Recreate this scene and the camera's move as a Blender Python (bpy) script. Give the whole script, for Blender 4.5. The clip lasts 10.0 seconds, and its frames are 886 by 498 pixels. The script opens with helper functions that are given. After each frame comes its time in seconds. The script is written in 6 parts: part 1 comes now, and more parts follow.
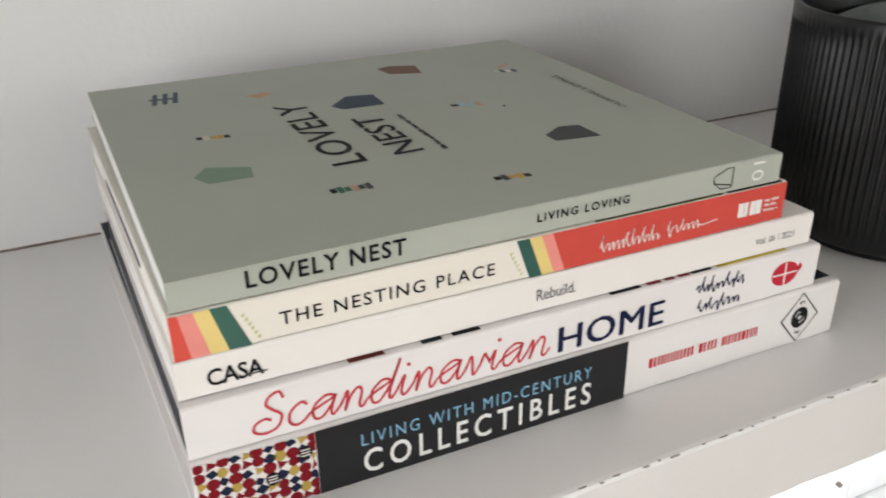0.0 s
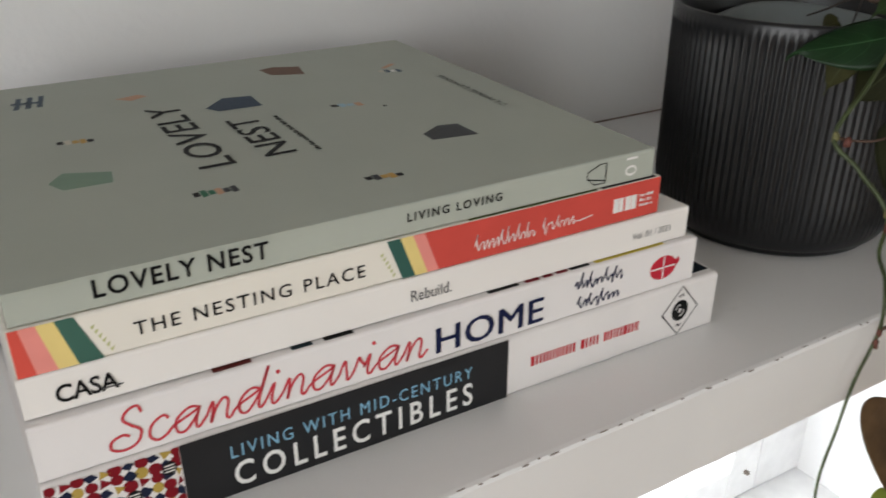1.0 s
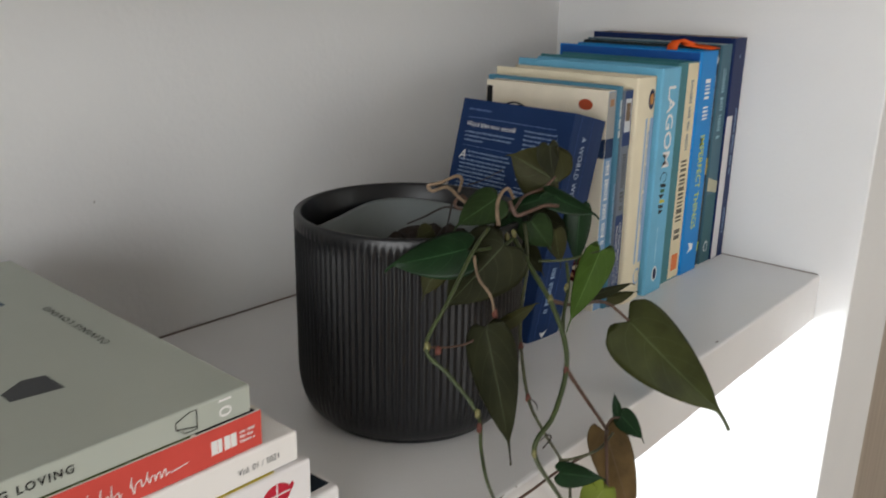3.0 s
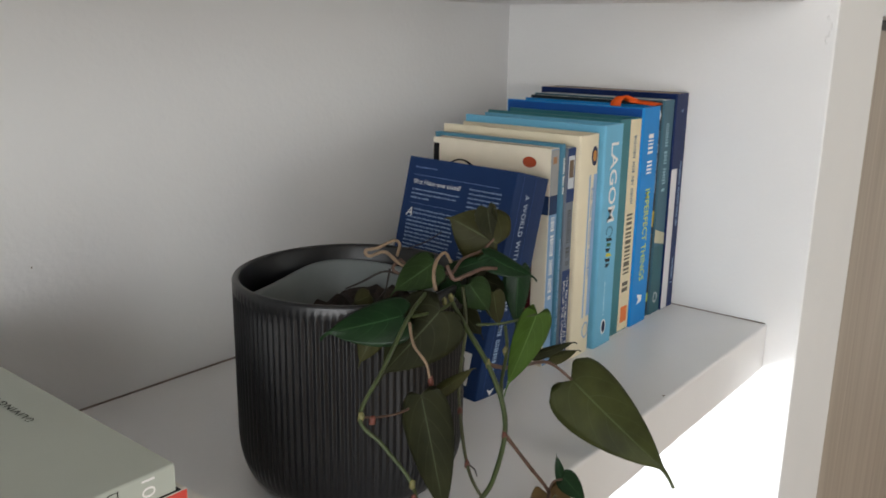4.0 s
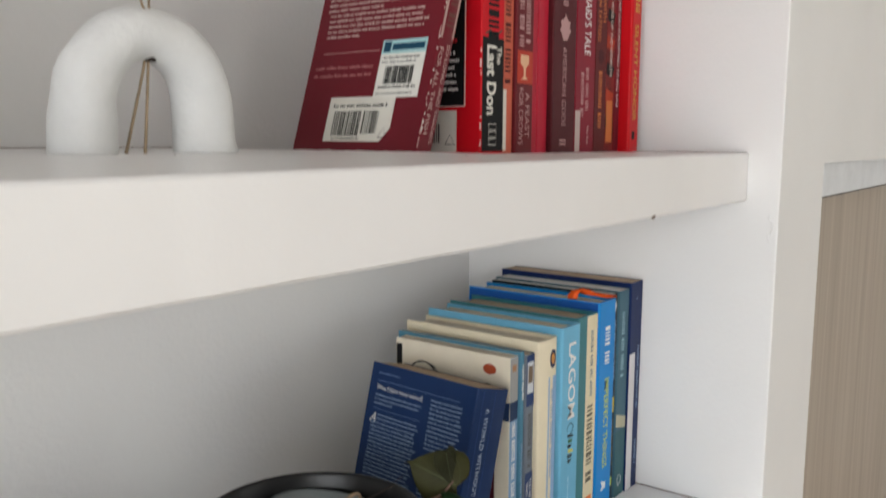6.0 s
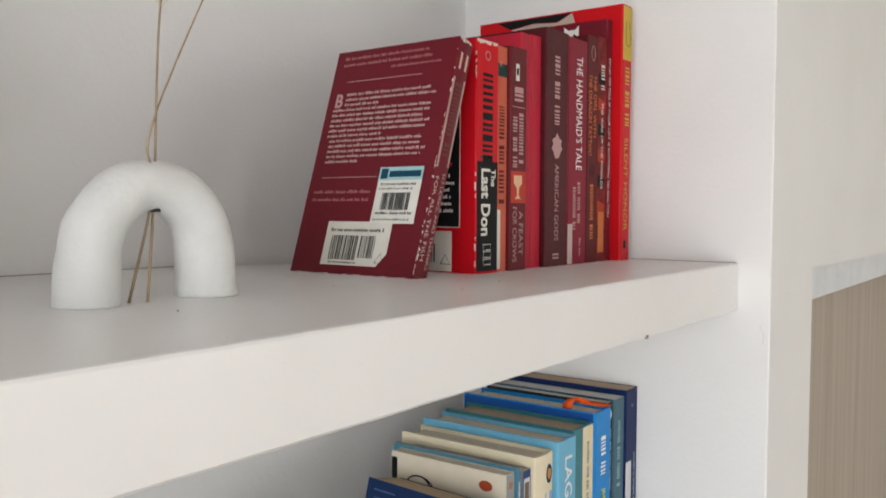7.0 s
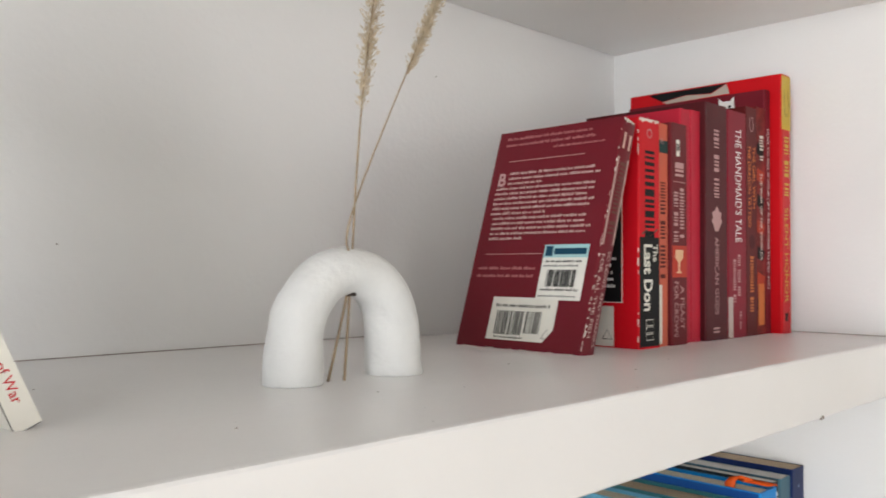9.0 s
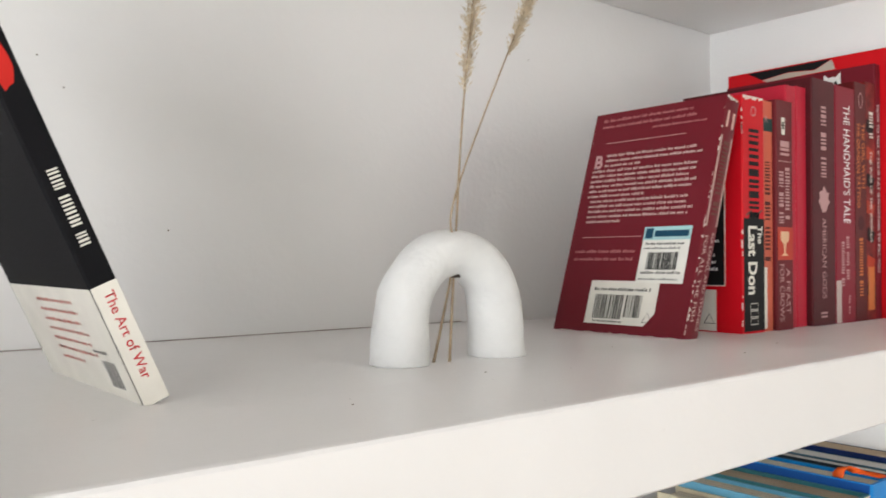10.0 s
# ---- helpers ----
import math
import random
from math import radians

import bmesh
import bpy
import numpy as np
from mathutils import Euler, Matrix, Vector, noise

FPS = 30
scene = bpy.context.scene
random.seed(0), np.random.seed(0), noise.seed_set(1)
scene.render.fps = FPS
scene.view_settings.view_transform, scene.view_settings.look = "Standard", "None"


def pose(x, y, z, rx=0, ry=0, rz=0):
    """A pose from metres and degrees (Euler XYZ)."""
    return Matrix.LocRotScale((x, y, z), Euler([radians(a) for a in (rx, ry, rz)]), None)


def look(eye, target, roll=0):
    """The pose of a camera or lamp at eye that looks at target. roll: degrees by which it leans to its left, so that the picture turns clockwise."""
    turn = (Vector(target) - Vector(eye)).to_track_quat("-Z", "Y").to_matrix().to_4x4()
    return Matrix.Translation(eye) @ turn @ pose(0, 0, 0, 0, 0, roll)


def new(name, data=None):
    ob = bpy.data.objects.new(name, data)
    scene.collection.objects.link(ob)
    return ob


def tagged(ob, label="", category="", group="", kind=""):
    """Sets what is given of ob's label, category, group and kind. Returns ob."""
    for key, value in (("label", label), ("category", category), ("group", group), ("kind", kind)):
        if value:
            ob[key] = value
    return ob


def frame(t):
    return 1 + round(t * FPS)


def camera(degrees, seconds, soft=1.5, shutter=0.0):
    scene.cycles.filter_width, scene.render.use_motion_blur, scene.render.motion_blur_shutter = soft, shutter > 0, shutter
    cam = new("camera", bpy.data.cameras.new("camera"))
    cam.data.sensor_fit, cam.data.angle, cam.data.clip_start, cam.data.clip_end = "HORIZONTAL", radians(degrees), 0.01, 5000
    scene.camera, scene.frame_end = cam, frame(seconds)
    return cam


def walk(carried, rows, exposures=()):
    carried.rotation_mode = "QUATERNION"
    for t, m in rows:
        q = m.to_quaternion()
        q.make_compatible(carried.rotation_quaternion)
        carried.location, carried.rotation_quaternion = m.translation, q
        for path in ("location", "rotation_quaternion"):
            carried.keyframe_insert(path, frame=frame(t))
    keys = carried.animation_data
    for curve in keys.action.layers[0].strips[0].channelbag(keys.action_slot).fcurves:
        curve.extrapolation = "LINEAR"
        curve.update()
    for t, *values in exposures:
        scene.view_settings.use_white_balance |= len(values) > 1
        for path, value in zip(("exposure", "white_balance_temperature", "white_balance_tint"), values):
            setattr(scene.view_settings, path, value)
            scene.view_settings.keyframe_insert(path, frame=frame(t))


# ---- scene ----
cam = camera(55.7, 10.0, 1.7, 0.4)
PATH = [
    (0, (-0.8018, -0.1720, 0.1911), (-0.6121, 0.2350, -0.0288), -1.03),
    (0.5, (-0.7884, -0.1731, 0.1876), (-0.5798, 0.2230, -0.0351), -0.50),
    (1, (-0.7835, -0.1767, 0.1873), (-0.5550, 0.2112, -0.0303), -0.17),
    (1.5, (-0.7710, -0.1861, 0.1960), (-0.4997, 0.1809, -0.0081), 0.66),
    (2, (-0.7584, -0.1942, 0.2060), (-0.4379, 0.1445, 0.0254), 1.48),
    (2.5, (-0.7466, -0.2018, 0.2174), (-0.4036, 0.1225, 0.0526), 1.15),
    (3, (-0.7345, -0.2039, 0.2289), (-0.3734, 0.1091, 0.0819), 1.12),
    (4.5, (-0.7208, -0.2170, 0.2449), (-0.3383, 0.0831, 0.1278), 0.98),
    (5, (-0.7184, -0.2133, 0.2547), (-0.3306, 0.0823, 0.1441), 1.13),
    (5.5, (-0.7140, -0.2203, 0.2825), (-0.3227, 0.0777, 0.1921), 0.31),
    (6, (-0.7194, -0.2200, 0.3219), (-0.3229, 0.0776, 0.2573), 0.37),
    (7.5, (-0.7275, -0.2204, 0.3610), (-0.3275, 0.0796, 0.3554), 0.14),
    (8, (-0.7362, -0.2188, 0.3677), (-0.3444, 0.0918, 0.3745), 0.06),
    (8.5, (-0.7446, -0.2135, 0.3680), (-0.3684, 0.1156, 0.3800), 0.11),
    (9, (-0.7522, -0.2098, 0.3673), (-0.3982, 0.1430, 0.3791), 0.22),
    (9.5, (-0.7565, -0.2060, 0.3659), (-0.4201, 0.1637, 0.3752), 0.07),
    (10, (-0.7598, -0.2023, 0.3633), (-0.4413, 0.1831, 0.3691), -0.17),
]
EXPOSURES = [(0.0, -0.27), (0.5, -0.60), (1.0, -0.65), (1.5, -0.54), (2.0, -0.57), (2.5, -0.54), (3.2, -0.48), (4.5, -0.38), (5.0, -0.36), (5.5, -0.26), (6.0, -0.29), (7.5, -0.17), (8.5, -0.08), (9.0, -0.08), (9.5, -0.11), (10.0, 0.06)]
walk(cam, [(t, look(eye, target, roll)) for t, eye, target, roll in PATH], EXPOSURES)

# ---- world and light ----
UP = 0.3127        # top of the upper shelf; the lower shelf's top is z = 0
FLOOR = -0.86
CEIL = 1.64
world = bpy.data.worlds.new("sky")
scene.world = world
world.use_nodes = True
wn = world.node_tree.nodes
sky = wn.new("ShaderNodeTexSky")
sky.sky_type, sky.sun_disc, sky.sun_elevation, sky.sun_rotation = "NISHITA", False, radians(40), radians(200)
world.node_tree.links.new(sky.outputs["Color"], wn["Background"].inputs["Color"])
wn["Background"].inputs["Strength"].default_value = 0.12


def area_light(name, m, sx, sy, watts, colour):
    lamp = bpy.data.lights.new(name, "AREA")
    lamp.shape, lamp.size, lamp.size_y, lamp.energy, lamp.color = "RECTANGLE", sx, sy, watts, colour
    ob = new(name, lamp)
    ob.matrix_world = m
    return ob


# daylight: unseen lamps added at the left and front walls, and the low window under the shelf
area_light("left_window_daylight", look((-2.46, -1.00, 0.20), (0.0, -0.20, 0.15)), 1.35, 1.4, 53, (0.945, 0.955, 0.965))
area_light("front_window_daylight", look((0.95, -2.86, 0.30), (-0.2, 0.2, 0.2)), 1.4, 1.5, 19, (0.965, 0.968, 0.905))
area_light("low_window_daylight", look((-0.62, 0.36, -0.27), (-0.62, -1.0, -0.30)), 1.0, 0.30, 8.5, (0.93, 0.97, 1.0))


# ---- materials ----
def node_mat(name, colour, rough=0.5, metal=0.0, spread=0.06, scale=40.0, bump=0.0, bump_scale=600.0, spots=0.0, spot_colour=(0.3, 0.28, 0.25),
             coat=0.0, stretch=(1, 1, 1), emit=0.0, through_light=0.0, spec=0.5):
    """A surface with variation at two scales and fine relief, in object space."""
    m = bpy.data.materials.new(name)
    m.use_nodes = True
    n, l = m.node_tree.nodes, m.node_tree.links
    b = n["Principled BSDF"]
    co = n.new("ShaderNodeTexCoord")
    mp = n.new("ShaderNodeMapping")
    mp.inputs["Scale"].default_value = stretch
    l.new(co.outputs["Object"], mp.inputs["Vector"])
    big, fine = n.new("ShaderNodeTexNoise"), n.new("ShaderNodeTexNoise")
    big.inputs["Scale"].default_value, big.inputs["Detail"].default_value = scale, 4
    fine.inputs["Scale"].default_value, fine.inputs["Detail"].default_value = bump_scale, 3
    for t in (big, fine):
        l.new(mp.outputs["Vector"], t.inputs["Vector"])
    ramp = n.new("ShaderNodeValToRGB")
    e = ramp.color_ramp.elements
    e[0].position, e[1].position = 0.3, 0.7
    e[0].color = (*[max(0, c * (1 - spread)) for c in colour], 1)
    e[1].color = (*[min(1, c * (1 + spread)) for c in colour], 1)
    l.new(big.outputs["Fac"], ramp.inputs["Fac"])
    out = ramp.outputs["Color"]
    if spots:
        mask = n.new("ShaderNodeTexNoise")
        mask.inputs["Scale"].default_value, mask.inputs["Detail"].default_value = scale * 6, 5
        l.new(mp.outputs["Vector"], mask.inputs["Vector"])
        cut = n.new("ShaderNodeMapRange")
        cut.inputs["From Min"].default_value, cut.inputs["From Max"].default_value = 0.70, 0.76
        cut.inputs["To Max"].default_value = spots
        l.new(mask.outputs["Fac"], cut.inputs["Value"])
        mix = n.new("ShaderNodeMix")
        mix.data_type = "RGBA"
        mix.inputs["B"].default_value = (*spot_colour, 1)
        l.new(cut.outputs["Result"], mix.inputs["Factor"])
        l.new(out, mix.inputs["A"])
        out = mix.outputs["Result"]
    l.new(out, b.inputs["Base Color"])
    rr = n.new("ShaderNodeMapRange")
    rr.inputs["To Min"].default_value, rr.inputs["To Max"].default_value = max(0.02, rough - 0.07), min(1, rough + 0.07)
    l.new(fine.outputs["Fac"], rr.inputs["Value"])
    l.new(rr.outputs["Result"], b.inputs["Roughness"])
    b.inputs["Metallic"].default_value = metal
    b.inputs["Coat Weight"].default_value = coat
    b.inputs["Specular IOR Level"].default_value = spec
    if bump:
        bp = n.new("ShaderNodeBump")
        bp.inputs["Strength"].default_value, bp.inputs["Distance"].default_value = bump, 0.001
        l.new(fine.outputs["Fac"], bp.inputs["Height"])
        l.new(bp.outputs["Normal"], b.inputs["Normal"])
    if through_light:
        tr = n.new("ShaderNodeBsdfTranslucent")
        l.new(out, tr.inputs["Color"])
        ms = n.new("ShaderNodeMixShader")
        ms.inputs["Fac"].default_value = through_light
        l.new(b.outputs["BSDF"], ms.inputs[1])
        l.new(tr.outputs["BSDF"], ms.inputs[2])
        l.new(ms.outputs["Shader"], n["Material Output"].inputs["Surface"])
    return m


def wood_mat(name, light, dark):
    """Pale vertical wood grain."""
    m = node_mat(name, light, 0.5)
    n, l = m.node_tree.nodes, m.node_tree.links
    co, mp, w = n.new("ShaderNodeTexCoord"), n.new("ShaderNodeMapping"), n.new("ShaderNodeTexNoise")
    mp.inputs["Scale"].default_value = (26, 26, 1.1)
    w.inputs["Scale"].default_value, w.inputs["Detail"].default_value, w.inputs["Distortion"].default_value = 1.6, 7, 0.7
    r = n.new("ShaderNodeValToRGB")
    r.color_ramp.elements[0].position, r.color_ramp.elements[1].position = 0.32, 0.68
    r.color_ramp.elements[0].color, r.color_ramp.elements[1].color = (*dark, 1), (*light, 1)
    l.new(co.outputs["Object"], mp.inputs["Vector"])
    l.new(mp.outputs["Vector"], w.inputs["Vector"])
    l.new(w.outputs["Fac"], r.inputs["Fac"])
    l.new(r.outputs["Color"], n["Principled BSDF"].inputs["Base Color"])
    return m


def paper_edge_mat(name, colour):
    """The cut edges of a block of pages: very fine lines along the sheets."""
    m = node_mat(name, colour, 0.85, spread=0.05, scale=60)
    n, l = m.node_tree.nodes, m.node_tree.links
    co, mp, w = n.new("ShaderNodeTexCoord"), n.new("ShaderNodeMapping"), n.new("ShaderNodeTexNoise")
    mp.inputs["Scale"].default_value = (2600, 6, 6)
    w.inputs["Scale"].default_value, w.inputs["Detail"].default_value = 1.0, 2
    bp = n.new("ShaderNodeBump")
    bp.inputs["Strength"].default_value, bp.inputs["Distance"].default_value = 0.5, 0.0006
    l.new(co.outputs["Object"], mp.inputs["Vector"])
    l.new(mp.outputs["Vector"], w.inputs["Vector"])
    l.new(w.outputs["Fac"], bp.inputs["Height"])
    l.new(bp.outputs["Normal"], n["Principled BSDF"].inputs["Normal"])
    r = n.new("ShaderNodeValToRGB")
    r.color_ramp.elements[0].position, r.color_ramp.elements[1].position = 0.3, 0.65
    r.color_ramp.elements[0].color, r.color_ramp.elements[1].color = (*[c * 0.62 for c in colour], 1), (*colour, 1)
    l.new(w.outputs["Fac"], r.inputs["Fac"])
    l.new(r.outputs["Color"], n["Principled BSDF"].inputs["Base Color"])
    return m


M_PAINT = node_mat("white_shelf_paint", (0.80, 0.79, 0.785), 0.31, spread=0.03, scale=7, bump=0.10, bump_scale=260, spots=0.10, spot_colour=(0.55, 0.5, 0.46))
M_WALL = node_mat("white_wall_paint", (0.79, 0.785, 0.78), 0.55, spread=0.03, scale=6, bump=0.25, bump_scale=220)
M_CHIP = node_mat("bare_chip", (0.22, 0.18, 0.155), 0.8)
M_ROOMWALL = node_mat("room_wall_paint", (0.74, 0.725, 0.70), 0.7, spread=0.03, scale=3)
M_FLOOR = wood_mat("floor_board_wood", (0.42, 0.31, 0.2), (0.28, 0.19, 0.12))
M_DOOR = wood_mat("greige_wood", (0.47, 0.405, 0.335), (0.36, 0.30, 0.24))
M_DARKGAP = node_mat("black_gap_shade", (0.02, 0.02, 0.021), 0.5)
M_FRAME = node_mat("window_frame_white", (0.8, 0.8, 0.8), 0.35)
M_PAGES = paper_edge_mat("cream_page_edges", (0.74, 0.66, 0.52))
M_PAGES_WHITE = paper_edge_mat("white_page_edges", (0.80, 0.78, 0.74))
M_PAGES_TAN = paper_edge_mat("tan_page_edges", (0.55, 0.42, 0.28))
MATS = {}


def ink(colour, rough=0.45, name="ink", spread=0.05, scale=70, coat=0.0):
    key = (colour, rough, name)
    if key not in MATS:
        MATS[key] = node_mat(name, tuple(c * 0.78 for c in colour) if max(colour) < 0.3 else colour, rough, spread=spread, scale=scale, bump=0.04, bump_scale=900, coat=coat, spec=0.14)
    return MATS[key]


def hexc(h):
    """sRGB hex to linear."""
    v = [int(h[i:i + 2], 16) / 255 for i in (0, 2, 4)]
    return tuple(round(c / 12.92 if c < 0.04045 else ((c + 0.055) / 1.055) ** 2.4, 4) for c in v)


# ---- mesh helpers ----
def box_bm(x0, y0, z0, x1, y1, z1, bevel=0.0, bm=None, seg=2):
    bm = bm or bmesh.new()
    vs = [bm.verts.new((x, y, z)) for x in (x0, x1) for y in (y0, y1) for z in (z0, z1)]
    faces = [bm.faces.new([vs[i] for i in f]) for f in ((0, 1, 3, 2), (4, 6, 7, 5), (0, 4, 5, 1), (2, 3, 7, 6), (0, 2, 6, 4), (1, 5, 7, 3))]
    if bevel:
        bmesh.ops.bevel(bm, geom=list({e for f in faces for e in f.edges}), offset=bevel, segments=seg, affect="EDGES", profile=0.6)
    return bm


def mesh_of(name, bm, material, smooth=False):
    bmesh.ops.recalc_face_normals(bm, faces=bm.faces)
    me = bpy.data.meshes.new(name)
    bm.to_mesh(me)
    bm.free()
    me.materials.append(material)
    if smooth:
        for p in me.polygons:
            p.use_smooth = True
    return me


def part(name, bm, material, parent, label="", smooth=False):
    ob = new(name, mesh_of(name, bm, material, smooth))
    ob.parent = parent
    if label:
        tagged(ob, label)
    return ob


def thing(name, m, label, category, group="", kind=""):
    ob = new(name)
    ob.matrix_world = m
    ob.empty_display_size = 0.02
    return tagged(ob, label, category, group, kind)


def solid(name, bm, material, label, category, kind="structure", smooth=False):
    return tagged(new(name, mesh_of(name, bm, material, smooth)), label, category, "", kind)


# ---- the built-in bookcase and the room ----
DEPTH, XL, THICK = 0.285, -1.30, 0.0413


def sag(x):
    """The upper shelf hangs a little towards its middle."""
    return 0.0020 * min(max(-x / 0.6, 0.0), 1.3)


def crown(x, y):
    """Height of the upper shelf's slightly bowed top over its right end."""
    side = min(max((-x - 0.25) / 0.10, 0.0), 1.0)
    f = min(max(y / 0.06, 0.0), 1.0)
    side *= 1 - 0.75 * min(max((-x - 0.55) / 0.09, 0.0), 1.0) * (1 - y / DEPTH)
    return 0.0025 * side * f * f * (3 - 2 * f) - sag(x) * (1 - f)


def board(name, z_top, thick, label):
    """A thick painted shelf board with a slightly uneven front edge."""
    bm = bmesh.new()
    nx = 90
    rows = []
    prof = [(0.0, -thick + 0.0012), (0.0, -0.0016), (0.0007, -0.0004), (0.0022, 0.0), (0.012, 0.0), (0.024, 0.0), (0.036, 0.0), (0.048, 0.0), (0.06, 0.0), (DEPTH - 0.0013, 0.0), (DEPTH - 0.0013, -thick), (0.0012, -thick)]
    for i in range(nx + 1):
        x = XL + (-0.0007 - XL) * i / nx
        w = noise.noise(Vector((x * 9, z_top * 7, 0))) * 0.0004
        w2 = noise.noise(Vector((x * 45, z_top * 3, 5))) * 0.00025
        bowed = 0.2 < z_top < 0.5
        rows.append([bm.verts.new((x, y + (w + w2 if y < 0.01 else 0), z_top + ((crown(x, y) if z > -0.01 else -sag(x) * (1 - y / DEPTH)) if bowed else 0.0) + z + (w2 if y < 0.003 else 0))) for y, z in prof])
    k = len(prof)
    for a, b in zip(rows, rows[1:]):
        for j in range(k):
            bm.faces.new((a[j], b[j], b[(j + 1) % k], a[(j + 1) % k]))
    bm.faces.new(rows[0])
    bm.faces.new(list(reversed(rows[-1])))
    return solid(name, bm, M_PAINT, label, "shelf")


board("lower_shelf_board", 0.0, THICK, "thick white painted built-in shelf board with worn edge")
board("upper_shelf_board", UP, 0.0405, "thick white painted built-in shelf board holding books")
board("top_shelf_board", 0.632, 0.0395, "white painted shelf board closing the bay above")

WT = 0.16
solid("wall_back", box_bm(XL, DEPTH, -0.0413, 0.0, DEPTH + WT, CEIL), M_WALL, "plain white painted back wall of the bookcase", "wall")
solid("wall_back_below_window", box_bm(XL, DEPTH, FLOOR, 0.0, DEPTH + WT, -0.515), M_WALL, "white painted wall below the window", "wall")
solid("wall_right_pier", box_bm(0.0, -0.027, FLOOR, 0.147, DEPTH + WT, CEIL, 0.0016), M_WALL, "white painted pier closing the bookcase bay", "wall")
solid("wall_left_pier", box_bm(XL - 0.15, -0.027, FLOOR, XL, DEPTH + WT, CEIL), M_WALL, "white painted pier at the bookcase's far end", "wall")
solid("wall_over_door", box_bm(0.147, -0.026, 0.302, 2.2, DEPTH + WT, CEIL), M_WALL, "white painted wall above the wooden panel", "wall")
solid("wall_behind_door", box_bm(0.147, 0.12, FLOOR, 2.2, DEPTH + WT, 0.302), M_WALL, "white wall behind the wooden panel", "wall")
solid("trim", box_bm(0.147, -0.015, 0.266, 2.2, 0.05, 0.302, 0.001), node_mat("rail_white", (0.70, 0.73, 0.77), 0.3), "pale grey-white head rail above the wooden panel", "trim")
# a black strip stands in for the shade in the gap over the panel
solid("door_rail", box_bm(0.1475, 0.02, 0.255, 2.2, 0.05, 0.266), M_DARKGAP, "black strip for the shaded gap above the wooden panel", "trim")
# unseen left wall, left open round the added lamp
for nm, bb in (("wall_left_below", (-2.6, -2.9, FLOOR, -2.5, DEPTH + WT, -0.52)), ("wall_left_above", (-2.6, -2.9, 0.92, -2.5, DEPTH + WT, CEIL)),
               ("wall_left_side", (-2.6, -2.9, -0.52, -2.5, -1.70, 0.92)), ("wall_left_end", (-2.6, -0.3, -0.52, -2.5, DEPTH + WT, 0.92))):
    solid(nm, box_bm(*bb), M_ROOMWALL, "plain unseen room wall round the left lamp opening", "wall")
solid("wall_left_return", box_bm(-2.5, -0.02, FLOOR, XL - 0.15, 0.08, CEIL), M_ROOMWALL, "plain room wall beside the bookcase", "wall")
solid("wall_right_room", box_bm(2.2, -2.9, FLOOR, 2.3, DEPTH + WT, CEIL), M_ROOMWALL, "plain room wall", "wall")
solid("floor", box_bm(-2.6, -2.9, FLOOR - 0.1, 2.3, DEPTH + WT, FLOOR), M_FLOOR, "wooden floor of the room", "floor")
solid("ceiling", box_bm(-2.6, -2.9, CEIL, 2.3, DEPTH + WT, CEIL + 0.1), M_ROOMWALL, "plain white ceiling", "ceiling")
# unseen front wall with an opening for the added lamp
for nm, b in (("wall_front_below", (-2.6, -3.0, FLOOR, 2.3, -2.9, -0.55)), ("wall_front_above", (-2.6, -3.0, 1.05, 2.3, -2.9, CEIL)),
              ("wall_front_side", (-2.6, -3.0, -0.55, 0.22, -2.9, 1.05)), ("wall_front_end", (1.68, -3.0, -0.55, 2.3, -2.9, 1.05))):
    solid(nm, box_bm(*b), M_ROOMWALL, "plain unseen room wall round the front lamp opening", "wall")

# the low window under the shelf and the bright day outside
win = thing("window_1", pose(0, 0, 0), "white framed window behind the space under the shelf", "window", kind="structure")
for nm, b in (("stile", (-0.125, 0.30, -0.50, -0.078, 0.345, -0.0413)), ("stile", (XL, 0.30, -0.50, XL + 0.05, 0.345, -0.0413)), ("stile", (-0.72, 0.30, -0.455, -0.675, 0.345, -0.0413)),
              ("bottom_rail", (XL + 0.05, 0.30, -0.50, -0.125, 0.345, -0.455))):
    part(nm, box_bm(*b, 0.003), M_FRAME, win)
part("window_sill", box_bm(XL, -0.02, -0.54, 0.0, 0.36, -0.502, 0.001), M_FRAME, win)
part("latch", box_bm(-0.103, 0.294, -0.466, -0.098, 0.30, -0.462, 0.001), M_CHIP, win)
part("side_panel", box_bm(-0.078, 0.30, -0.50, 0.0, 0.345, -0.0413), M_FRAME, win)
m_day = bpy.data.materials.new("bright_day")
m_day.use_nodes = True
dn = m_day.node_tree.nodes
dn["Principled BSDF"].inputs["Emission Color"].default_value = (0.95, 0.98, 1.0, 1)
dn["Principled BSDF"].inputs["Emission Strength"].default_value = 3.2
solid("backdrop", box_bm(-4.0, 1.55, -3.0, 3.0, 1.6, 1.2), m_day, "bright overexposed daylight outside the window", "backdrop")

# wooden panel beyond the pier
door = thing("door_1", pose(0, 0, 0), "greige wood-grain sliding door beside the bookcase", "door", kind="structure")
part("door_panel", box_bm(0.1475, 0.022, FLOOR + 0.005, 1.05, 0.05, 0.255, 0.001), M_DOOR, door)
part("door_panel", box_bm(1.053, 0.022, FLOOR + 0.005, 2.19, 0.05, 0.255, 0.001), M_DOOR, door)

# chips and specks in the paint
rng = random.Random(4)


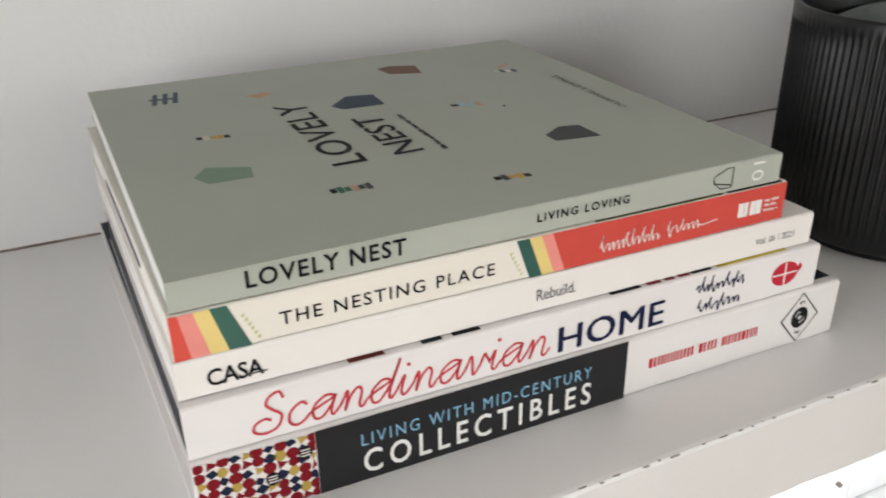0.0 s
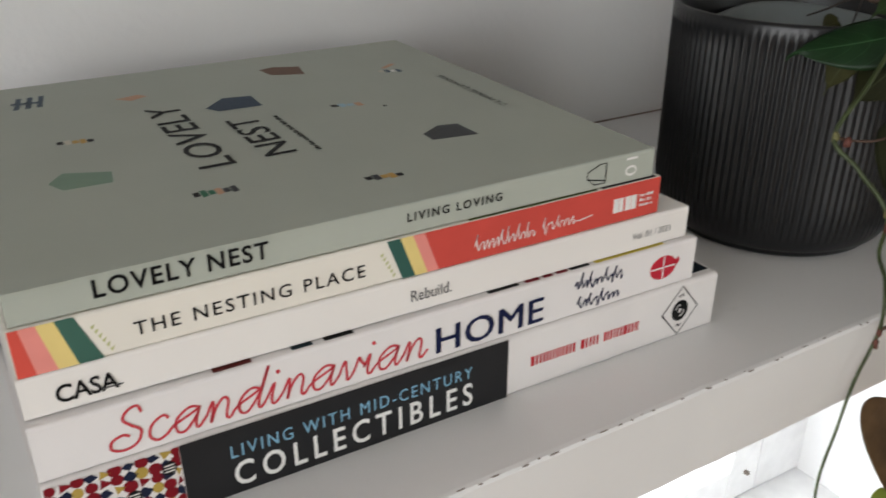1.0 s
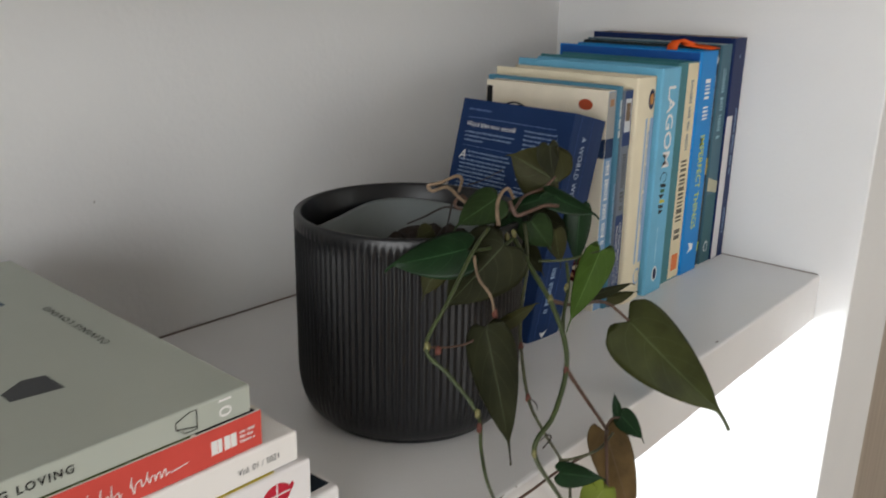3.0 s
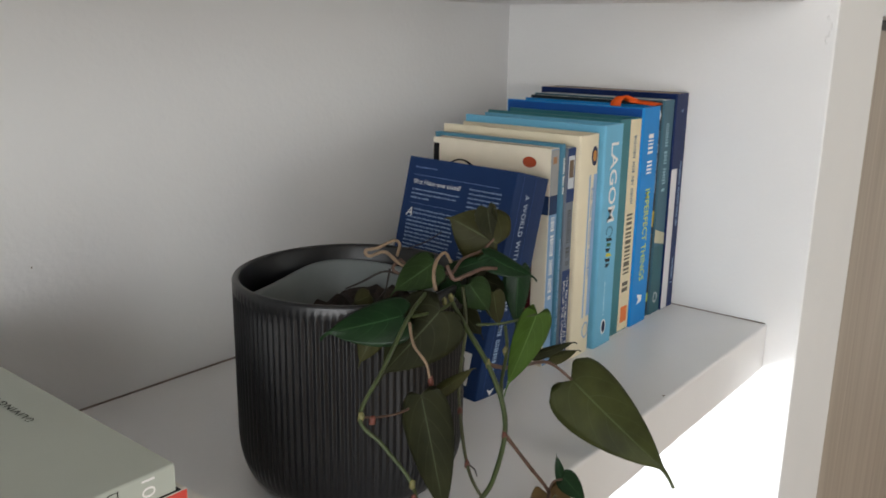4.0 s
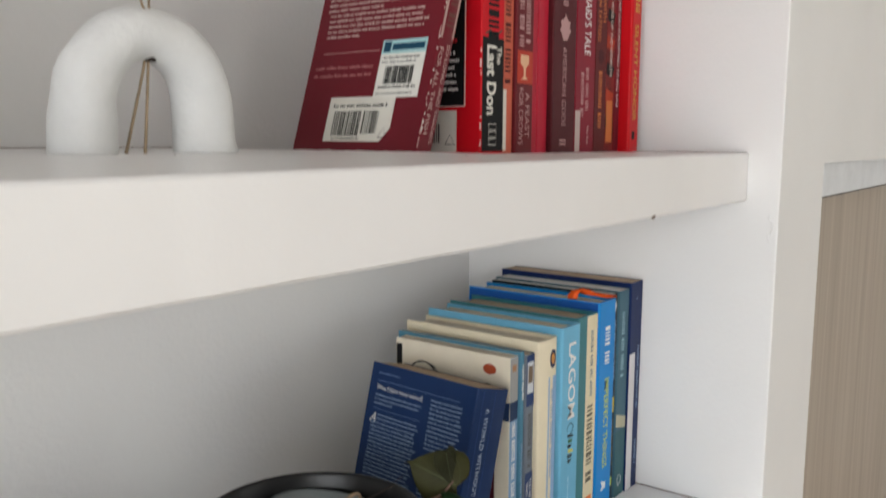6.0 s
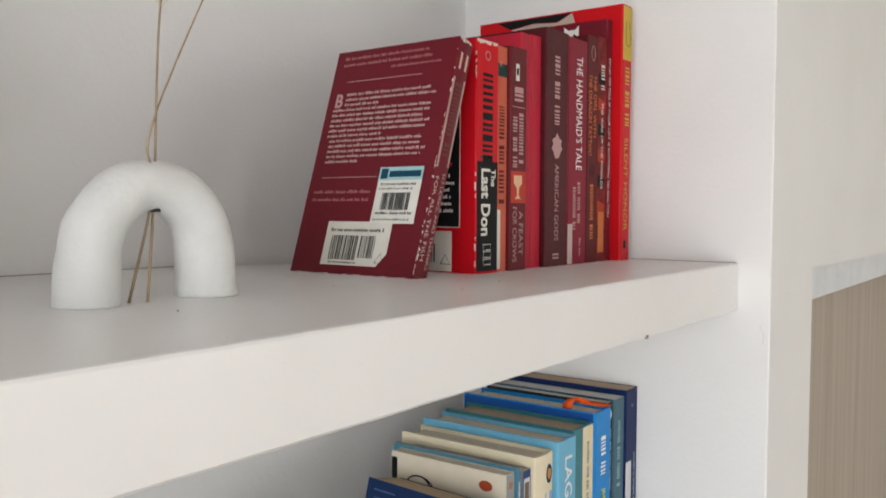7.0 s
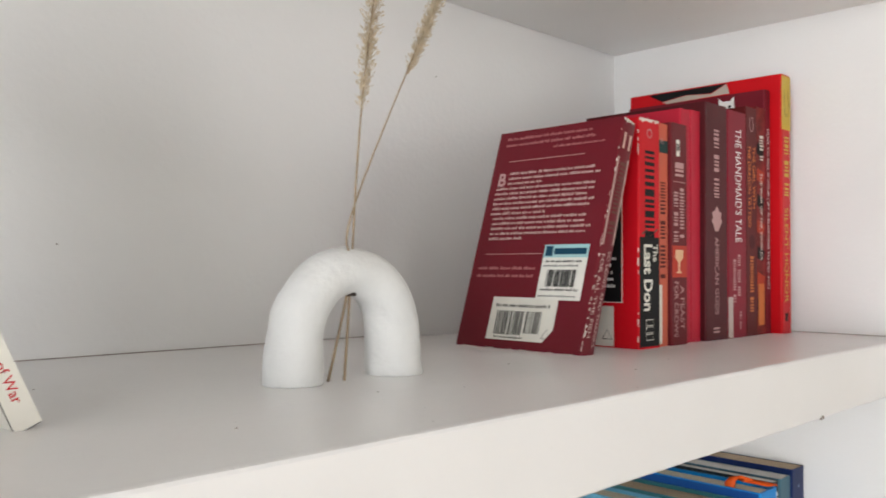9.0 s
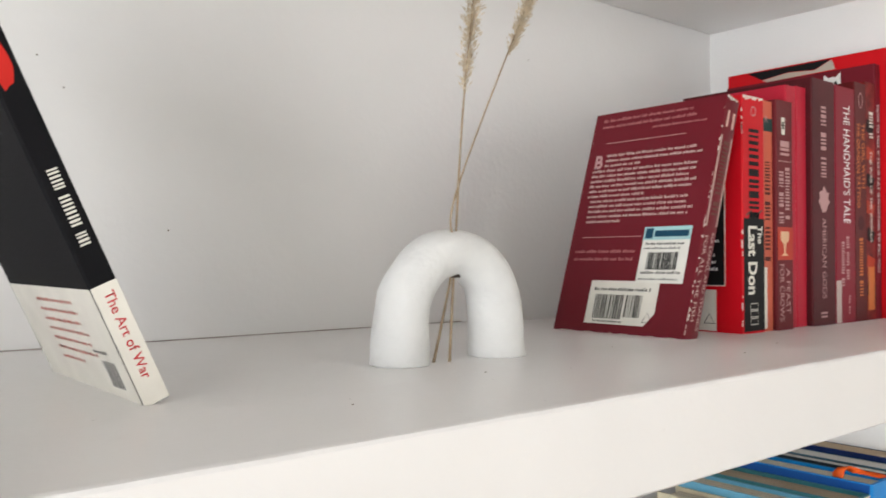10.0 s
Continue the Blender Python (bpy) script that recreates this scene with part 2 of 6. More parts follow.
def speck(name, x, y, z, sx, sy, sz):
    bm = bmesh.new()
    bmesh.ops.create_icosphere(bm, subdivisions=2, radius=1.0)
    for v in bm.verts:
        k = 1 + 0.35 * noise.noise(v.co * 1.7 + Vector((x * 90, y * 70, z * 50)))
        v.co = Vector((v.co.x * sx * k, v.co.y * sy * k, v.co.z * sz * k))
    ob = new(name, mesh_of(name, bm, M_CHIP))
    ob.location = (x, y, z)
    return tagged(ob, "tiny dark chip in the white shelf paint", "paint chip", "paint chips")
speck("paint_chip", -0.1945, 0.0005, UP - 0.0405, 0.0022, 0.0014, 0.0016)
for k in range(34):
    speck("paint_chip", -0.72 + 0.0085 * k + rng.uniform(-0.006, 0.006), rng.uniform(-0.0001, 0.0014), -0.0004, rng.uniform(0.0003, 0.0024), 0.00034, 0.00024)
speck("paint_chip", -0.2031, 0.0038, 0.0002, 0.0012, 0.0008, 0.0003)
for x, y in ((-0.60, 0.04), (-0.36, 0.035), (-0.62, 0.17), (-0.40, 0.09), (-0.52, 0.06), (-0.30, 0.05)):
    speck("paint_chip", x, y, UP + 0.0001 + crown(x, y), 0.0005, 0.0004, 0.0002)
for x, z in ((-0.6411, 0.4741), (-0.6273, 0.4581), (-0.5685, 0.3806), (-0.2650, 0.5270), (-0.4980, 0.1011)):
    speck("paint_chip", x, DEPTH, z, 0.0005, 0.0002, 0.0006)
# a grimy open joint where the shelves meet the walls
M_GRIME = node_mat("grimy_joint", (0.24, 0.19, 0.165), 0.9, spread=0.5, scale=60)
M_JOINT = node_mat("grey_joint", (0.30, 0.26, 0.235), 0.9, spread=0.3, scale=60)
for z, hh in ((0.0, 0.0009), (UP, 0.0005)):
    up = 0.0025 if z else 0.0
    solid("trim", box_bm(XL, DEPTH - 0.0012, z + up - 0.0005, -0.34 if z else -0.0012, DEPTH - 0.0001, z + up + hh), M_JOINT if z else M_GRIME, "thin grimy joint between shelf and back wall", "trim")
    solid("trim", box_bm(-0.0011, 0.002, z, -0.0001, DEPTH - 0.002, z + hh * 0.8), M_GRIME, "thin grimy joint between shelf and side wall", "trim")
for k in range(4):
    bm = bmesh.new()
    pts = [(0.0 - 0.0002, -0.021 + 0.002 * math.sin(k * 2 + i), 0.264 - 0.006 * k - 0.0022 * i) for i in range(5)]
    for p in pts:
        m2 = bmesh.ops.create_icosphere(bm, subdivisions=1, radius=0.0007 + 0.0003 * math.sin(p[2] * 999))["verts"]
        for v in m2:
            v.co = Vector((v.co.x * 0.35, v.co.y, v.co.z * 1.6)) + Vector(p)
    tagged(new("paint_blister", mesh_of("paint_blister", bm, M_WALL, True)), "small blistered run in the white wall paint", "paint blister", "paint blisters")

# ---- books ----
EPS = 0.00012
M_PAGES_DARK = paper_edge_mat('black_printed_page_edges', (0.035, 0.035, 0.045))


def curve_text(body, size, spacing=1.0, bold=0.0, shear=0.0, width=None):
    """The outline of a line of words in the built-in font, as a flat bmesh; its lower left corner is the origin."""
    cu = bpy.data.curves.new("words", "FONT")
    cu.body, cu.size, cu.space_character, cu.offset, cu.shear = body, size, spacing, bold * size, shear
    cu.resolution_u = 3
    ob = new("words", cu)
    dg = bpy.context.evaluated_depsgraph_get()
    me = bpy.data.meshes.new_from_object(ob.evaluated_get(dg))
    bpy.data.objects.remove(ob)
    bpy.data.curves.remove(cu)
    bm = bmesh.new()
    bm.from_mesh(me)
    bpy.data.meshes.remove(me)
    xs, ys = [v.co.x for v in bm.verts], [v.co.y for v in bm.verts]
    x0, x1, y0 = min(xs), max(xs), min(ys)
    k = (width / (x1 - x0)) if width else 1.0
    for v in bm.verts:
        v.co = Vector(((v.co.x - x0) * k, v.co.y - y0, 0))
    return bm


class Book:
    """A book in its own frame: the spine lies in y = 0 and faces -y, x is the thickness, y the width and z the height.
    faces: 'spine' (u down from the top, v across), 'back' (seen from -x: u from the fore edge, v up), 'front' (seen from +x: u from the spine, v up)."""

    def __init__(self, name, m, thick, width, height, cover, label, pages=None, hard=False, group="", round_spine=0.0):
        self.t, self.w, self.h, self.bulge = thick, width, height, round_spine
        self.ob = thing(name, m, label, "book", group)
        board_t, over = (0.0022, 0.0025) if hard else (0.0005, 0.0)
        bm = bmesh.new()
        n = 6
        r = min(0.0012 if not hard else 0.002, thick * 0.3)
        pts = [(0.0, width), (0.0, r)]
        for i in range(1, n):
            a = math.pi / 2 * i / n
            pts.append((r - r * math.cos(a), r - r * math.sin(a)))
        pts += [(r, 0.0)]
        m2 = 5
        for i in range(1, m2):
            f = i / m2
            pts.append((r + (thick - 2 * r) * f, -round_spine * math.sin(math.pi * f)))
        pts += [(thick - x, y) for x, y in reversed(pts[:n + 2])]
        ins = []
        for x, y in pts:
            ins.append((min(max(x, board_t), thick - board_t), max(y, board_t) if y < width else y))
        rings = []
        for z, c in ((0.0, 0), (height, 0)):
            rings.append(([bm.verts.new((x, y, z)) for x, y in pts], [bm.verts.new((x, y, z)) for x, y in ins]))
        (o0, i0), (o1, i1) = rings
        for k in range(len(pts) - 1):
            bm.faces.new((o0[k], o0[k + 1], o1[k + 1], o1[k]))
            bm.faces.new((i0[k], i1[k], i1[k + 1], i0[k + 1]))
            bm.faces.new((o1[k], o1[k + 1], i1[k + 1], i1[k]))
            bm.faces.new((o0[k], i0[k], i0[k + 1], o0[k + 1]))
        for k in (0, -1):
            bm.faces.new((o0[k], o1[k], i1[k], i0[k]))
        # slightly soft, handled edges
        for v in bm.verts:
            v.co.x += 0.00025 * noise.noise(Vector((v.co.y * 60, v.co.z * 60, thick * 999)))
        self.cover = part("cover", bm, cover, self.ob)
        pb = box_bm(board_t + 0.0001, board_t + 0.0004, over + 0.0003, thick - board_t - 0.0001, width - over - 0.0008, height - over - 0.0003)
        bmesh.ops.subdivide_edges(pb, edges=[e for e in pb.edges if abs(e.verts[0].co.x - e.verts[1].co.x) > thick * 0.3], cuts=7)
        for v in pb.verts:
            if v.co.y > width * 0.5:
                v.co.y -= 0.0009 * abs(noise.noise(Vector((v.co.x * 700, v.co.z * 3, height * 77)))) + (0.0016 * math.sin(math.pi * v.co.x / thick) if hard else 0)
            if v.co.z > height * 0.5:
                v.co.z -= 0.0007 * abs(noise.noise(Vector((v.co.x * 800, v.co.y * 3, height * 55))))
        part("page_block", pb, pages or M_PAGES, self.ob)

    def frame_of(self, face):
        if face == "spine":
            return lambda u, v, e=EPS: Vector((v, -e - self.bulge * math.sin(math.pi * min(max(v / self.t, 0), 1)), self.h - u))
        if face == "back":
            return lambda u, v, e=EPS: Vector((-e, self.w - u, v))
        return lambda u, v, e=EPS: Vector((self.t + e, u, v))

    def patch(self, name, face, corners, material, lift=EPS, label=""):
        """A flat printed shape given by its corners on a face."""
        at = self.frame_of(face)
        bm = bmesh.new()
        lo = [bm.verts.new(at(u, v, lift * 0.2)) for u, v in corners]
        hi = [bm.verts.new(at(u, v, lift)) for u, v in corners]
        bm.faces.new(hi)
        for k in range(len(lo)):
            j = (k + 1) % len(lo)
            bm.faces.new((lo[k], lo[j], hi[j], hi[k]))
        return part(name, bm, material, self.cover, label)

    def rect(self, name, face, u0, v0, u1, v1, material, lift=EPS, label=""):
        return self.patch(name, face, [(u0, v0), (u1, v0), (u1, v1), (u0, v1)], material, lift, label)

    def words(self, body, face, u, v, size, material, width=None, spacing=1.0, bold=0.0, shear=0.0, lift=2 * EPS, upright=False, name="lettering"):
        """A line of words; u, v is its lower left corner. On a spine words run down it, or across it if upright."""
        bm = curve_text(body, size, spacing, bold, shear, width)
        at = self.frame_of(face)
        for p in bm.verts:
            a, b = p.co.x, p.co.y
            if face == "spine":
                p.co = at(u - b, v + a, lift) if upright else at(u + a, v + b, lift)
            else:
                p.co = at(u + a, v + b, lift)
        return part(name, bm, material, self.cover)

    def bars(self, face, u, v, length, height, count, material, pitch=None, seed=1, lift=2 * EPS, name="text_line"):
        """Lines of print that cannot be read: every letter a plain bar, in words. On covers line after line downwards."""
        rg = random.Random(seed)
        at = self.frame_of(face)
        for k in range(count):
            bm = bmesh.new()
            x = u
            end = u + length * (rg.uniform(0.9, 1.0) if k < count - 1 or count < 3 else rg.uniform(0.3, 0.6))
            vv = v - k * (pitch or height * 2)
            left = rg.randint(3, 8)
            while x < end:
                tall = height > 0.003
                w = height * (rg.uniform(0.34, 0.70) if tall else rg.uniform(0.38, 0.62))
                hh = height * (1.0 if tall else rg.choice((0.72, 0.72, 0.78, 1.0)))
                for x0, x1 in (((x, x + w * rg.uniform(0.3, 0.42)), (x + w * rg.uniform(0.6, 0.7), x + w * 0.98)) if tall and w > 0.42 * height else ((x, x + w),)):
                    q = [(x0, vv), (x1, vv), (x1, vv + hh), (x0, vv + hh)]
                    bm.faces.new([bm.verts.new(at(a, b, lift)) for a, b in q])
                x += w + height * (0.16 if tall else 0.24)
                left -= 1
                if left == 0:
                    x += height * 0.5
                    left = rg.randint(3, 8)
            part(name, bm, material, self.cover)

    def stroke(self, name, face, points, width, material, lift=2 * EPS):
        """A drawn line of even width through points on a face."""
        at = self.frame_of(face)
        bm = bmesh.new()
        prev = None
        for k, (u, v) in enumerate(points):
            a = points[max(k - 1, 0)]
            b = points[min(k + 1, len(points) - 1)]
            d = Vector((b[0] - a[0], b[1] - a[1]))
            d = d.normalized() if d.length > 1e-9 else Vector((1, 0))
            nrm = Vector((-d.y, d.x)) * width / 2
            pair = (bm.verts.new(at(u + nrm.x, v + nrm.y, lift)), bm.verts.new(at(u - nrm.x, v - nrm.y, lift)))
            if prev:
                bm.faces.new((prev[0], prev[1], pair[1], pair[0]))
            prev = pair
        return part(name, bm, material, self.cover)


def slump(book, k):
    """Let a soft book lean while its foot stays flat on the shelf."""
    for o in book.ob.children_recursive:
        for v in o.data.vertices:
            x, z = v.co.x, v.co.z
            v.co.x += k * z
            v.co.z -= k * x * max(0, z / book.h) ** 2


def skew(book, k, c=0.0, keep_front=False):
    """A cocked spine: it runs at a slant to the covers' sides."""
    for o in book.ob.children_recursive:
        for v in o.data.vertices:
            if not (keep_front and v.co.x > book.t + 0.4 * EPS):
                v.co.y += (k * v.co.z + c) * min(max(1 - v.co.y / book.w, 0.0), 1.0)


def scrawl(u, v, length, height, loops, seed):
    """A handwritten line: an uneven run of up and down strokes."""
    rg = random.Random(seed)
    knots, x = [Vector((0, height * 0.3, 0))], 0.0
    for k in range(loops):
        tall = rg.random() < 0.3
        w = rg.uniform(0.6, 1.4)
        hi = height * (rg.uniform(0.85, 1.15) if tall else rg.uniform(0.4, 0.6))
        lo = height * (rg.uniform(-0.25, -0.1) if rg.random() < 0.2 else rg.uniform(0.0, 0.08))
        knots += [Vector((x + 0.45 * w, hi, 0)), Vector((x + (0.25 if tall else 0.55) * w, hi * 0.55, 0)), Vector((x + 0.62 * w, lo, 0)), Vector((x + 0.95 * w, height * rg.uniform(0.25, 0.45), 0))]
        x += w
    out = []
    for i in range(len(knots) - 1):
        p0, p1, p2, p3 = knots[max(i - 1, 0)], knots[i], knots[i + 1], knots[min(i + 2, len(knots) - 1)]
        for k in range(4):
            t = k / 4
            out.append(0.5 * ((2 * p1) + (p2 - p0) * t + (2 * p0 - 5 * p1 + 4 * p2 - p3) * t * t + (3 * p1 - p0 - 3 * p2 + p3) * t ** 3))
    return [(u + p.x * length / x, v + p.y) for p in out]


BLACK, WHITE, RED = ink((0.010, 0.010, 0.011), 0.55, "black_ink"), ink((0.8, 0.79, 0.77), 0.5, "white_ink"), ink((0.55, 0.02, 0.03), 0.45, "red_ink")
GREYINK, NAVYINK = ink((0.12, 0.12, 0.125), 0.5, "grey_ink"), ink((0.012, 0.018, 0.07), 0.45, "navy_ink")
STACK = "stack of large books"


def flat(name, x0, x1, y0, z0, thick, width, cover, label, turn=1.3, tip=0.0, **k):
    """A book lying on its back cover with the spine to the room and its head to the left."""
    return Book(name, Matrix.Translation((x1, y0 + 0.0020, z0)) @ pose(0, 0, 0, tip, 0, turn) @ pose(0, 0, 0, 0, -90, 0), thick, width, x1 - x0, cover, label, group=STACK, **k)


# lowest: patterned, black and white spine
c_white = ink(hexc("e9e5e4"), 0.4, "white_cover", 0.02, 20)
bk = flat("coffee_table_book", -0.7880, -0.5260, 0.0315, 0.0, 0.0255, 0.215, ink(hexc("e6e2e0"), 0.35, "white_gloss_cover", 0.03, 30), "thick hardback with patterned, black and white spine, lowest of a stack", turn=2.2, hard=True, pages=M_PAGES_WHITE)
bk.rect("black_panel", "spine", 0.0381, 0.0002, 0.1567, 0.0253, ink((0.028, 0.028, 0.03), 0.4, "black_cover"), label="matt black panel of the spine")
bk.rect("cover_print", "front", 0.0045, 0.001, bk.w - 0.002, bk.h - 0.001, ink((0.012, 0.022, 0.035), 0.35, "dark_blue_print"))
bk.words("LIVING WITH MID-CENTURY", "spine", 0.0530, 0.0143, 0.0069, ink(hexc("86b6d2"), 0.5, "pale_blue_ink"), width=0.0882, spacing=1.3)
bk.words("COLLECTIBLES", "spine", 0.0533, 0.0029, 0.0131, WHITE, width=0.0882, bold=0.014, spacing=1.4)
bk.bars("spine", 0.1670, 0.0104, 0.0590, 0.0042, 1, RED, seed=3)
rg = random.Random(11)
pal = [ink(hexc("8d1d28"), 0.45, "pattern_red"), ink(hexc("232b45"), 0.45, "pattern_navy"), ink(hexc("b59a4d"), 0.45, "pattern_ochre"), ink(hexc("f0ece4"), 0.45, "pattern_white")]
for i in range(11):
    for j in range(7):
        u, v = 0.0019 + i * 0.00355 + rg.uniform(-0.0003, 0.0003), 0.0019 + j * 0.00365 + rg.uniform(-0.0003, 0.0003)
        kind = (i + 3 * j) % 5
        s, tilt = 0.00205 * rg.uniform(0.85, 1.08), rg.uniform(-0.4, 0.4)
        if kind in (0, 3):
            count, colour, stretch = 12, pal[0], 1.0
        elif kind == 1:
            count, colour, stretch = 4, pal[1], 1.2
        elif kind == 2:
            count, colour, stretch = (12, pal[2], 0.9) if j % 2 else (3, pal[2], 1.15)
        else:
            count, colour, stretch = (3, pal[0], 1.1) if (i + j) % 2 else (4, pal[1], 1.0)
        pts = [(u + stretch * s * math.cos(tilt + a * 2 * math.pi / count), v + s * math.sin(tilt + a * 2 * math.pi / count)) for a in range(count)]
        pts = [(min(max(a, 0.0004), 0.0379), min(max(b, 0.0004), 0.0251)) for a, b in pts]
        bk.patch("pattern_piece", "spine", pts, colour)
for u, v in ((0.0345, 0.0185), (0.0115, 0.0045), (0.0235, 0.0120)):
    bk.patch("pattern_piece", "spine", [(u + 0.0022 * math.cos(a * math.pi / 6), v + 0.0026 * math.sin(a * math.pi / 6)) for a in range(12)], BLACK, lift=1.5 * EPS)
    for k in (-1, 0, 1):
        bk.rect("pattern_piece", "spine", u - 0.0015, v + 0.0011 * k - 0.0002, u + 0.0015, v + 0.0011 * k + 0.0002, pal[3], lift=2 * EPS)
cu, cv, d = 0.2422, 0.0129, 0.0098
ring = [(cu - d, cv), (cu, cv + d * 1.15), (cu + d, cv), (cu, cv - d * 1.15), (cu - d, cv)]
bk.stroke("emblem", "spine", ring, 0.0006, BLACK)
for rr, ww in ((0.0040, 0.0018), (0.0017, 0.0012)):
    bk.stroke("emblem", "spine", [(cu + rr * math.cos(a * math.pi / 8) * 0.9, cv + rr * math.sin(a * math.pi / 8)) for a in range(17)], ww, BLACK)
bk.stroke("emblem", "spine", [(cu - 0.0036, cv + 0.0010), (cu - 0.0004, cv + 0.0042), (cu + 0.0038, cv - 0.0010), (cu + 0.0004, cv - 0.0042), (cu - 0.0036, cv + 0.0010)], 0.0016, BLACK, lift=1.6 * EPS)
for w in (1, -1):
    bk.stroke("emblem", "spine", [(cu - 0.0012, cv + w * 0.0074), (cu - 0.0006, cv + w * 0.0064), (cu + 0.0004, cv + w * 0.0076), (cu + 0.0013, cv + w * 0.0066)], 0.0007, BLACK)
skew(bk, 0.050)

# white spine with a red handwritten word and a navy one
bk = flat("coffee_table_book", -0.7880, -0.5400, 0.0330, 0.0257, 0.0188, 0.185, c_white, "white paperback with red handwritten and navy spine lettering", turn=1.5, pages=M_PAGES_DARK)
S_RED = ink(hexc("c8414b"), 0.45, "script_red")
GLYPHS = {
    "S": (0.98, ((0.70, 1.42), (0.52, 1.74), (0.22, 1.62), (0.14, 1.30), (0.42, 0.98), (0.76, 0.66), (0.70, 0.18), (0.32, 0.0), (-0.08, 0.16), (-0.12, 0.50), (0.20, 0.66), (0.46, 0.50))),
    "c": (0.85, ((0.62, 0.82), (0.42, 1.0), (0.10, 0.72), (0.10, 0.25), (0.38, 0.0), (0.66, 0.15), (0.85, 0.42))),
    "a": (1.05, ((0.70, 0.85), (0.40, 1.0), (0.05, 0.62), (0.14, 0.10), (0.42, 0.04), (0.70, 0.55), (0.76, 0.95), (0.72, 0.30), (0.84, 0.02), (1.05, 0.40))),
    "n": (1.05, ((0.02, 0.45), (0.14, 0.95), (0.20, 0.50), (0.20, 0.02), (0.28, 0.60), (0.50, 0.98), (0.68, 0.78), (0.70, 0.18), (0.84, 0.02), (1.05, 0.40))),
    "d": (1.05, ((0.66, 0.85), (0.36, 1.0), (0.05, 0.60), (0.14, 0.10), (0.42, 0.04), (0.72, 0.75), (0.88, 1.80), (0.74, 0.40), (0.86, 0.02), (1.05, 0.40))),
    "i": (0.55, ((0.0, 0.42), (0.16, 0.95), (0.16, 0.22), (0.32, 0.02), (0.55, 0.40))),
    "v": (0.95, ((0.0, 0.45), (0.12, 0.95), (0.26, 0.45), (0.38, 0.02), (0.58, 0.45), (0.66, 0.92), (0.78, 0.74), (0.95, 0.50))),
}


def monoline(word, u, v, length, xh, slant=0.22):
    """A joined handwritten word as points along a smooth line, and its dots."""
    runs, raw, dots, at = [], [], [], 0.0
    for ch in word:
        adv, pts = GLYPHS[ch]
        raw += [Vector((at + x + slant * y, y, 0)) for x, y in pts]
        if ch == "i":
            dots.append((at + 0.22 + slant * 1.4, 1.40))
        at += adv
        if ch == "S":
            runs.append(raw)
            raw = []
    runs.append(raw)
    k = length / at
    return [[(u + p.x * k, v + p.y * xh) for p in flow(r)] for r in runs], [(u + x * k, v + y * xh) for x, y in dots]


def flow(raw):
    out = []
    for i in range(len(raw) - 1):
        p0, p1, p2, p3 = raw[max(i - 1, 0)], raw[i], raw[i + 1], raw[min(i + 2, len(raw) - 1)]
        for k in range(5):
            t = k / 5
            out.append(0.5 * ((2 * p1) + (p2 - p0) * t + (2 * p0 - 5 * p1 + 4 * p2 - p3) * t * t + (3 * p1 - p0 - 3 * p2 + p3) * t ** 3))
    return out


lines, dots = monoline("Scandinavian", 0.0205, 0.0028, 0.1030, 0.0080)
for line in lines:
    bk.stroke("lettering", "spine", line, 0.00085, S_RED)
for x, y in dots:
    bk.patch("lettering", "spine", [(x + 0.0007 * math.cos(a), y + 0.0007 * math.sin(a)) for a in [k * math.pi / 4 for k in range(8)]], S_RED, lift=2 * EPS)
bk.words("HOME", "spine", 0.1272, 0.0021, 0.0146, NAVYINK, width=0.0450, spacing=1.05)
bk.words("HOME", "spine", 0.1277, 0.0023, 0.0146, NAVYINK, width=0.0450, spacing=1.05, lift=2.6 * EPS)
for u, v, ln, sd, n in ((0.1867, 0.0109, 0.0234, 5, 10), (0.1884, 0.0026, 0.0206, 8, 8)):
    bk.stroke("signature_line", "spine", scrawl(u, v, ln, 0.0060, n, sd), 0.00062, NAVYINK)
cu, cv = 0.2311, 0.0093
L_RED = ink(hexc("c02a3c"), 0.45, "logo_red")
bk.patch("emblem", "spine", [(cu + 0.0068 * math.cos(a * math.pi / 10), cv + 0.0052 * math.sin(a * math.pi / 10)) for a in range(20)], L_RED)
bk.patch("emblem", "spine", [(cu + 0.005, cv + 0.0008), (cu + 0.0078, cv + 0.0034), (cu + 0.0086, cv + 0.0014), (cu + 0.0065, cv - 0.0012)], L_RED)
bk.rect("emblem_line", "spine", cu - 0.0062, cv - 0.0003, cu + 0.0062, cv + 0.0003, WHITE, lift=2 * EPS)
bk.rect("emblem_line", "spine", cu - 0.0003, cv - 0.005, cu + 0.0003, cv + 0.005, WHITE, lift=2 * EPS)
for u0, u1, col in ((0.052, 0.064, "6a2a26"), (0.077, 0.084, "24333a"), (0.088, 0.098, "161616"), (0.150, 0.163, "161616"), (0.166, 0.172, "8c2430"), (0.174, 0.178, "8c2430"), (0.180, 0.185, "8c2430"), (0.186, 0.195, "161616"), (0.198, 0.232, "c9b53e")):
    bk.rect("cover_print", "front", 0.0019, bk.h - u1, 0.05, bk.h - u0, ink(hexc(col), 0.45, "cover_picture_" + col))
bk.rect("cover_print", "back", 0.0005, 0.0005, bk.w - 0.003, bk.h - 0.0005, ink((0.016, 0.015, 0.017), 0.4, "black_print"))
skew(bk, 0.0403)

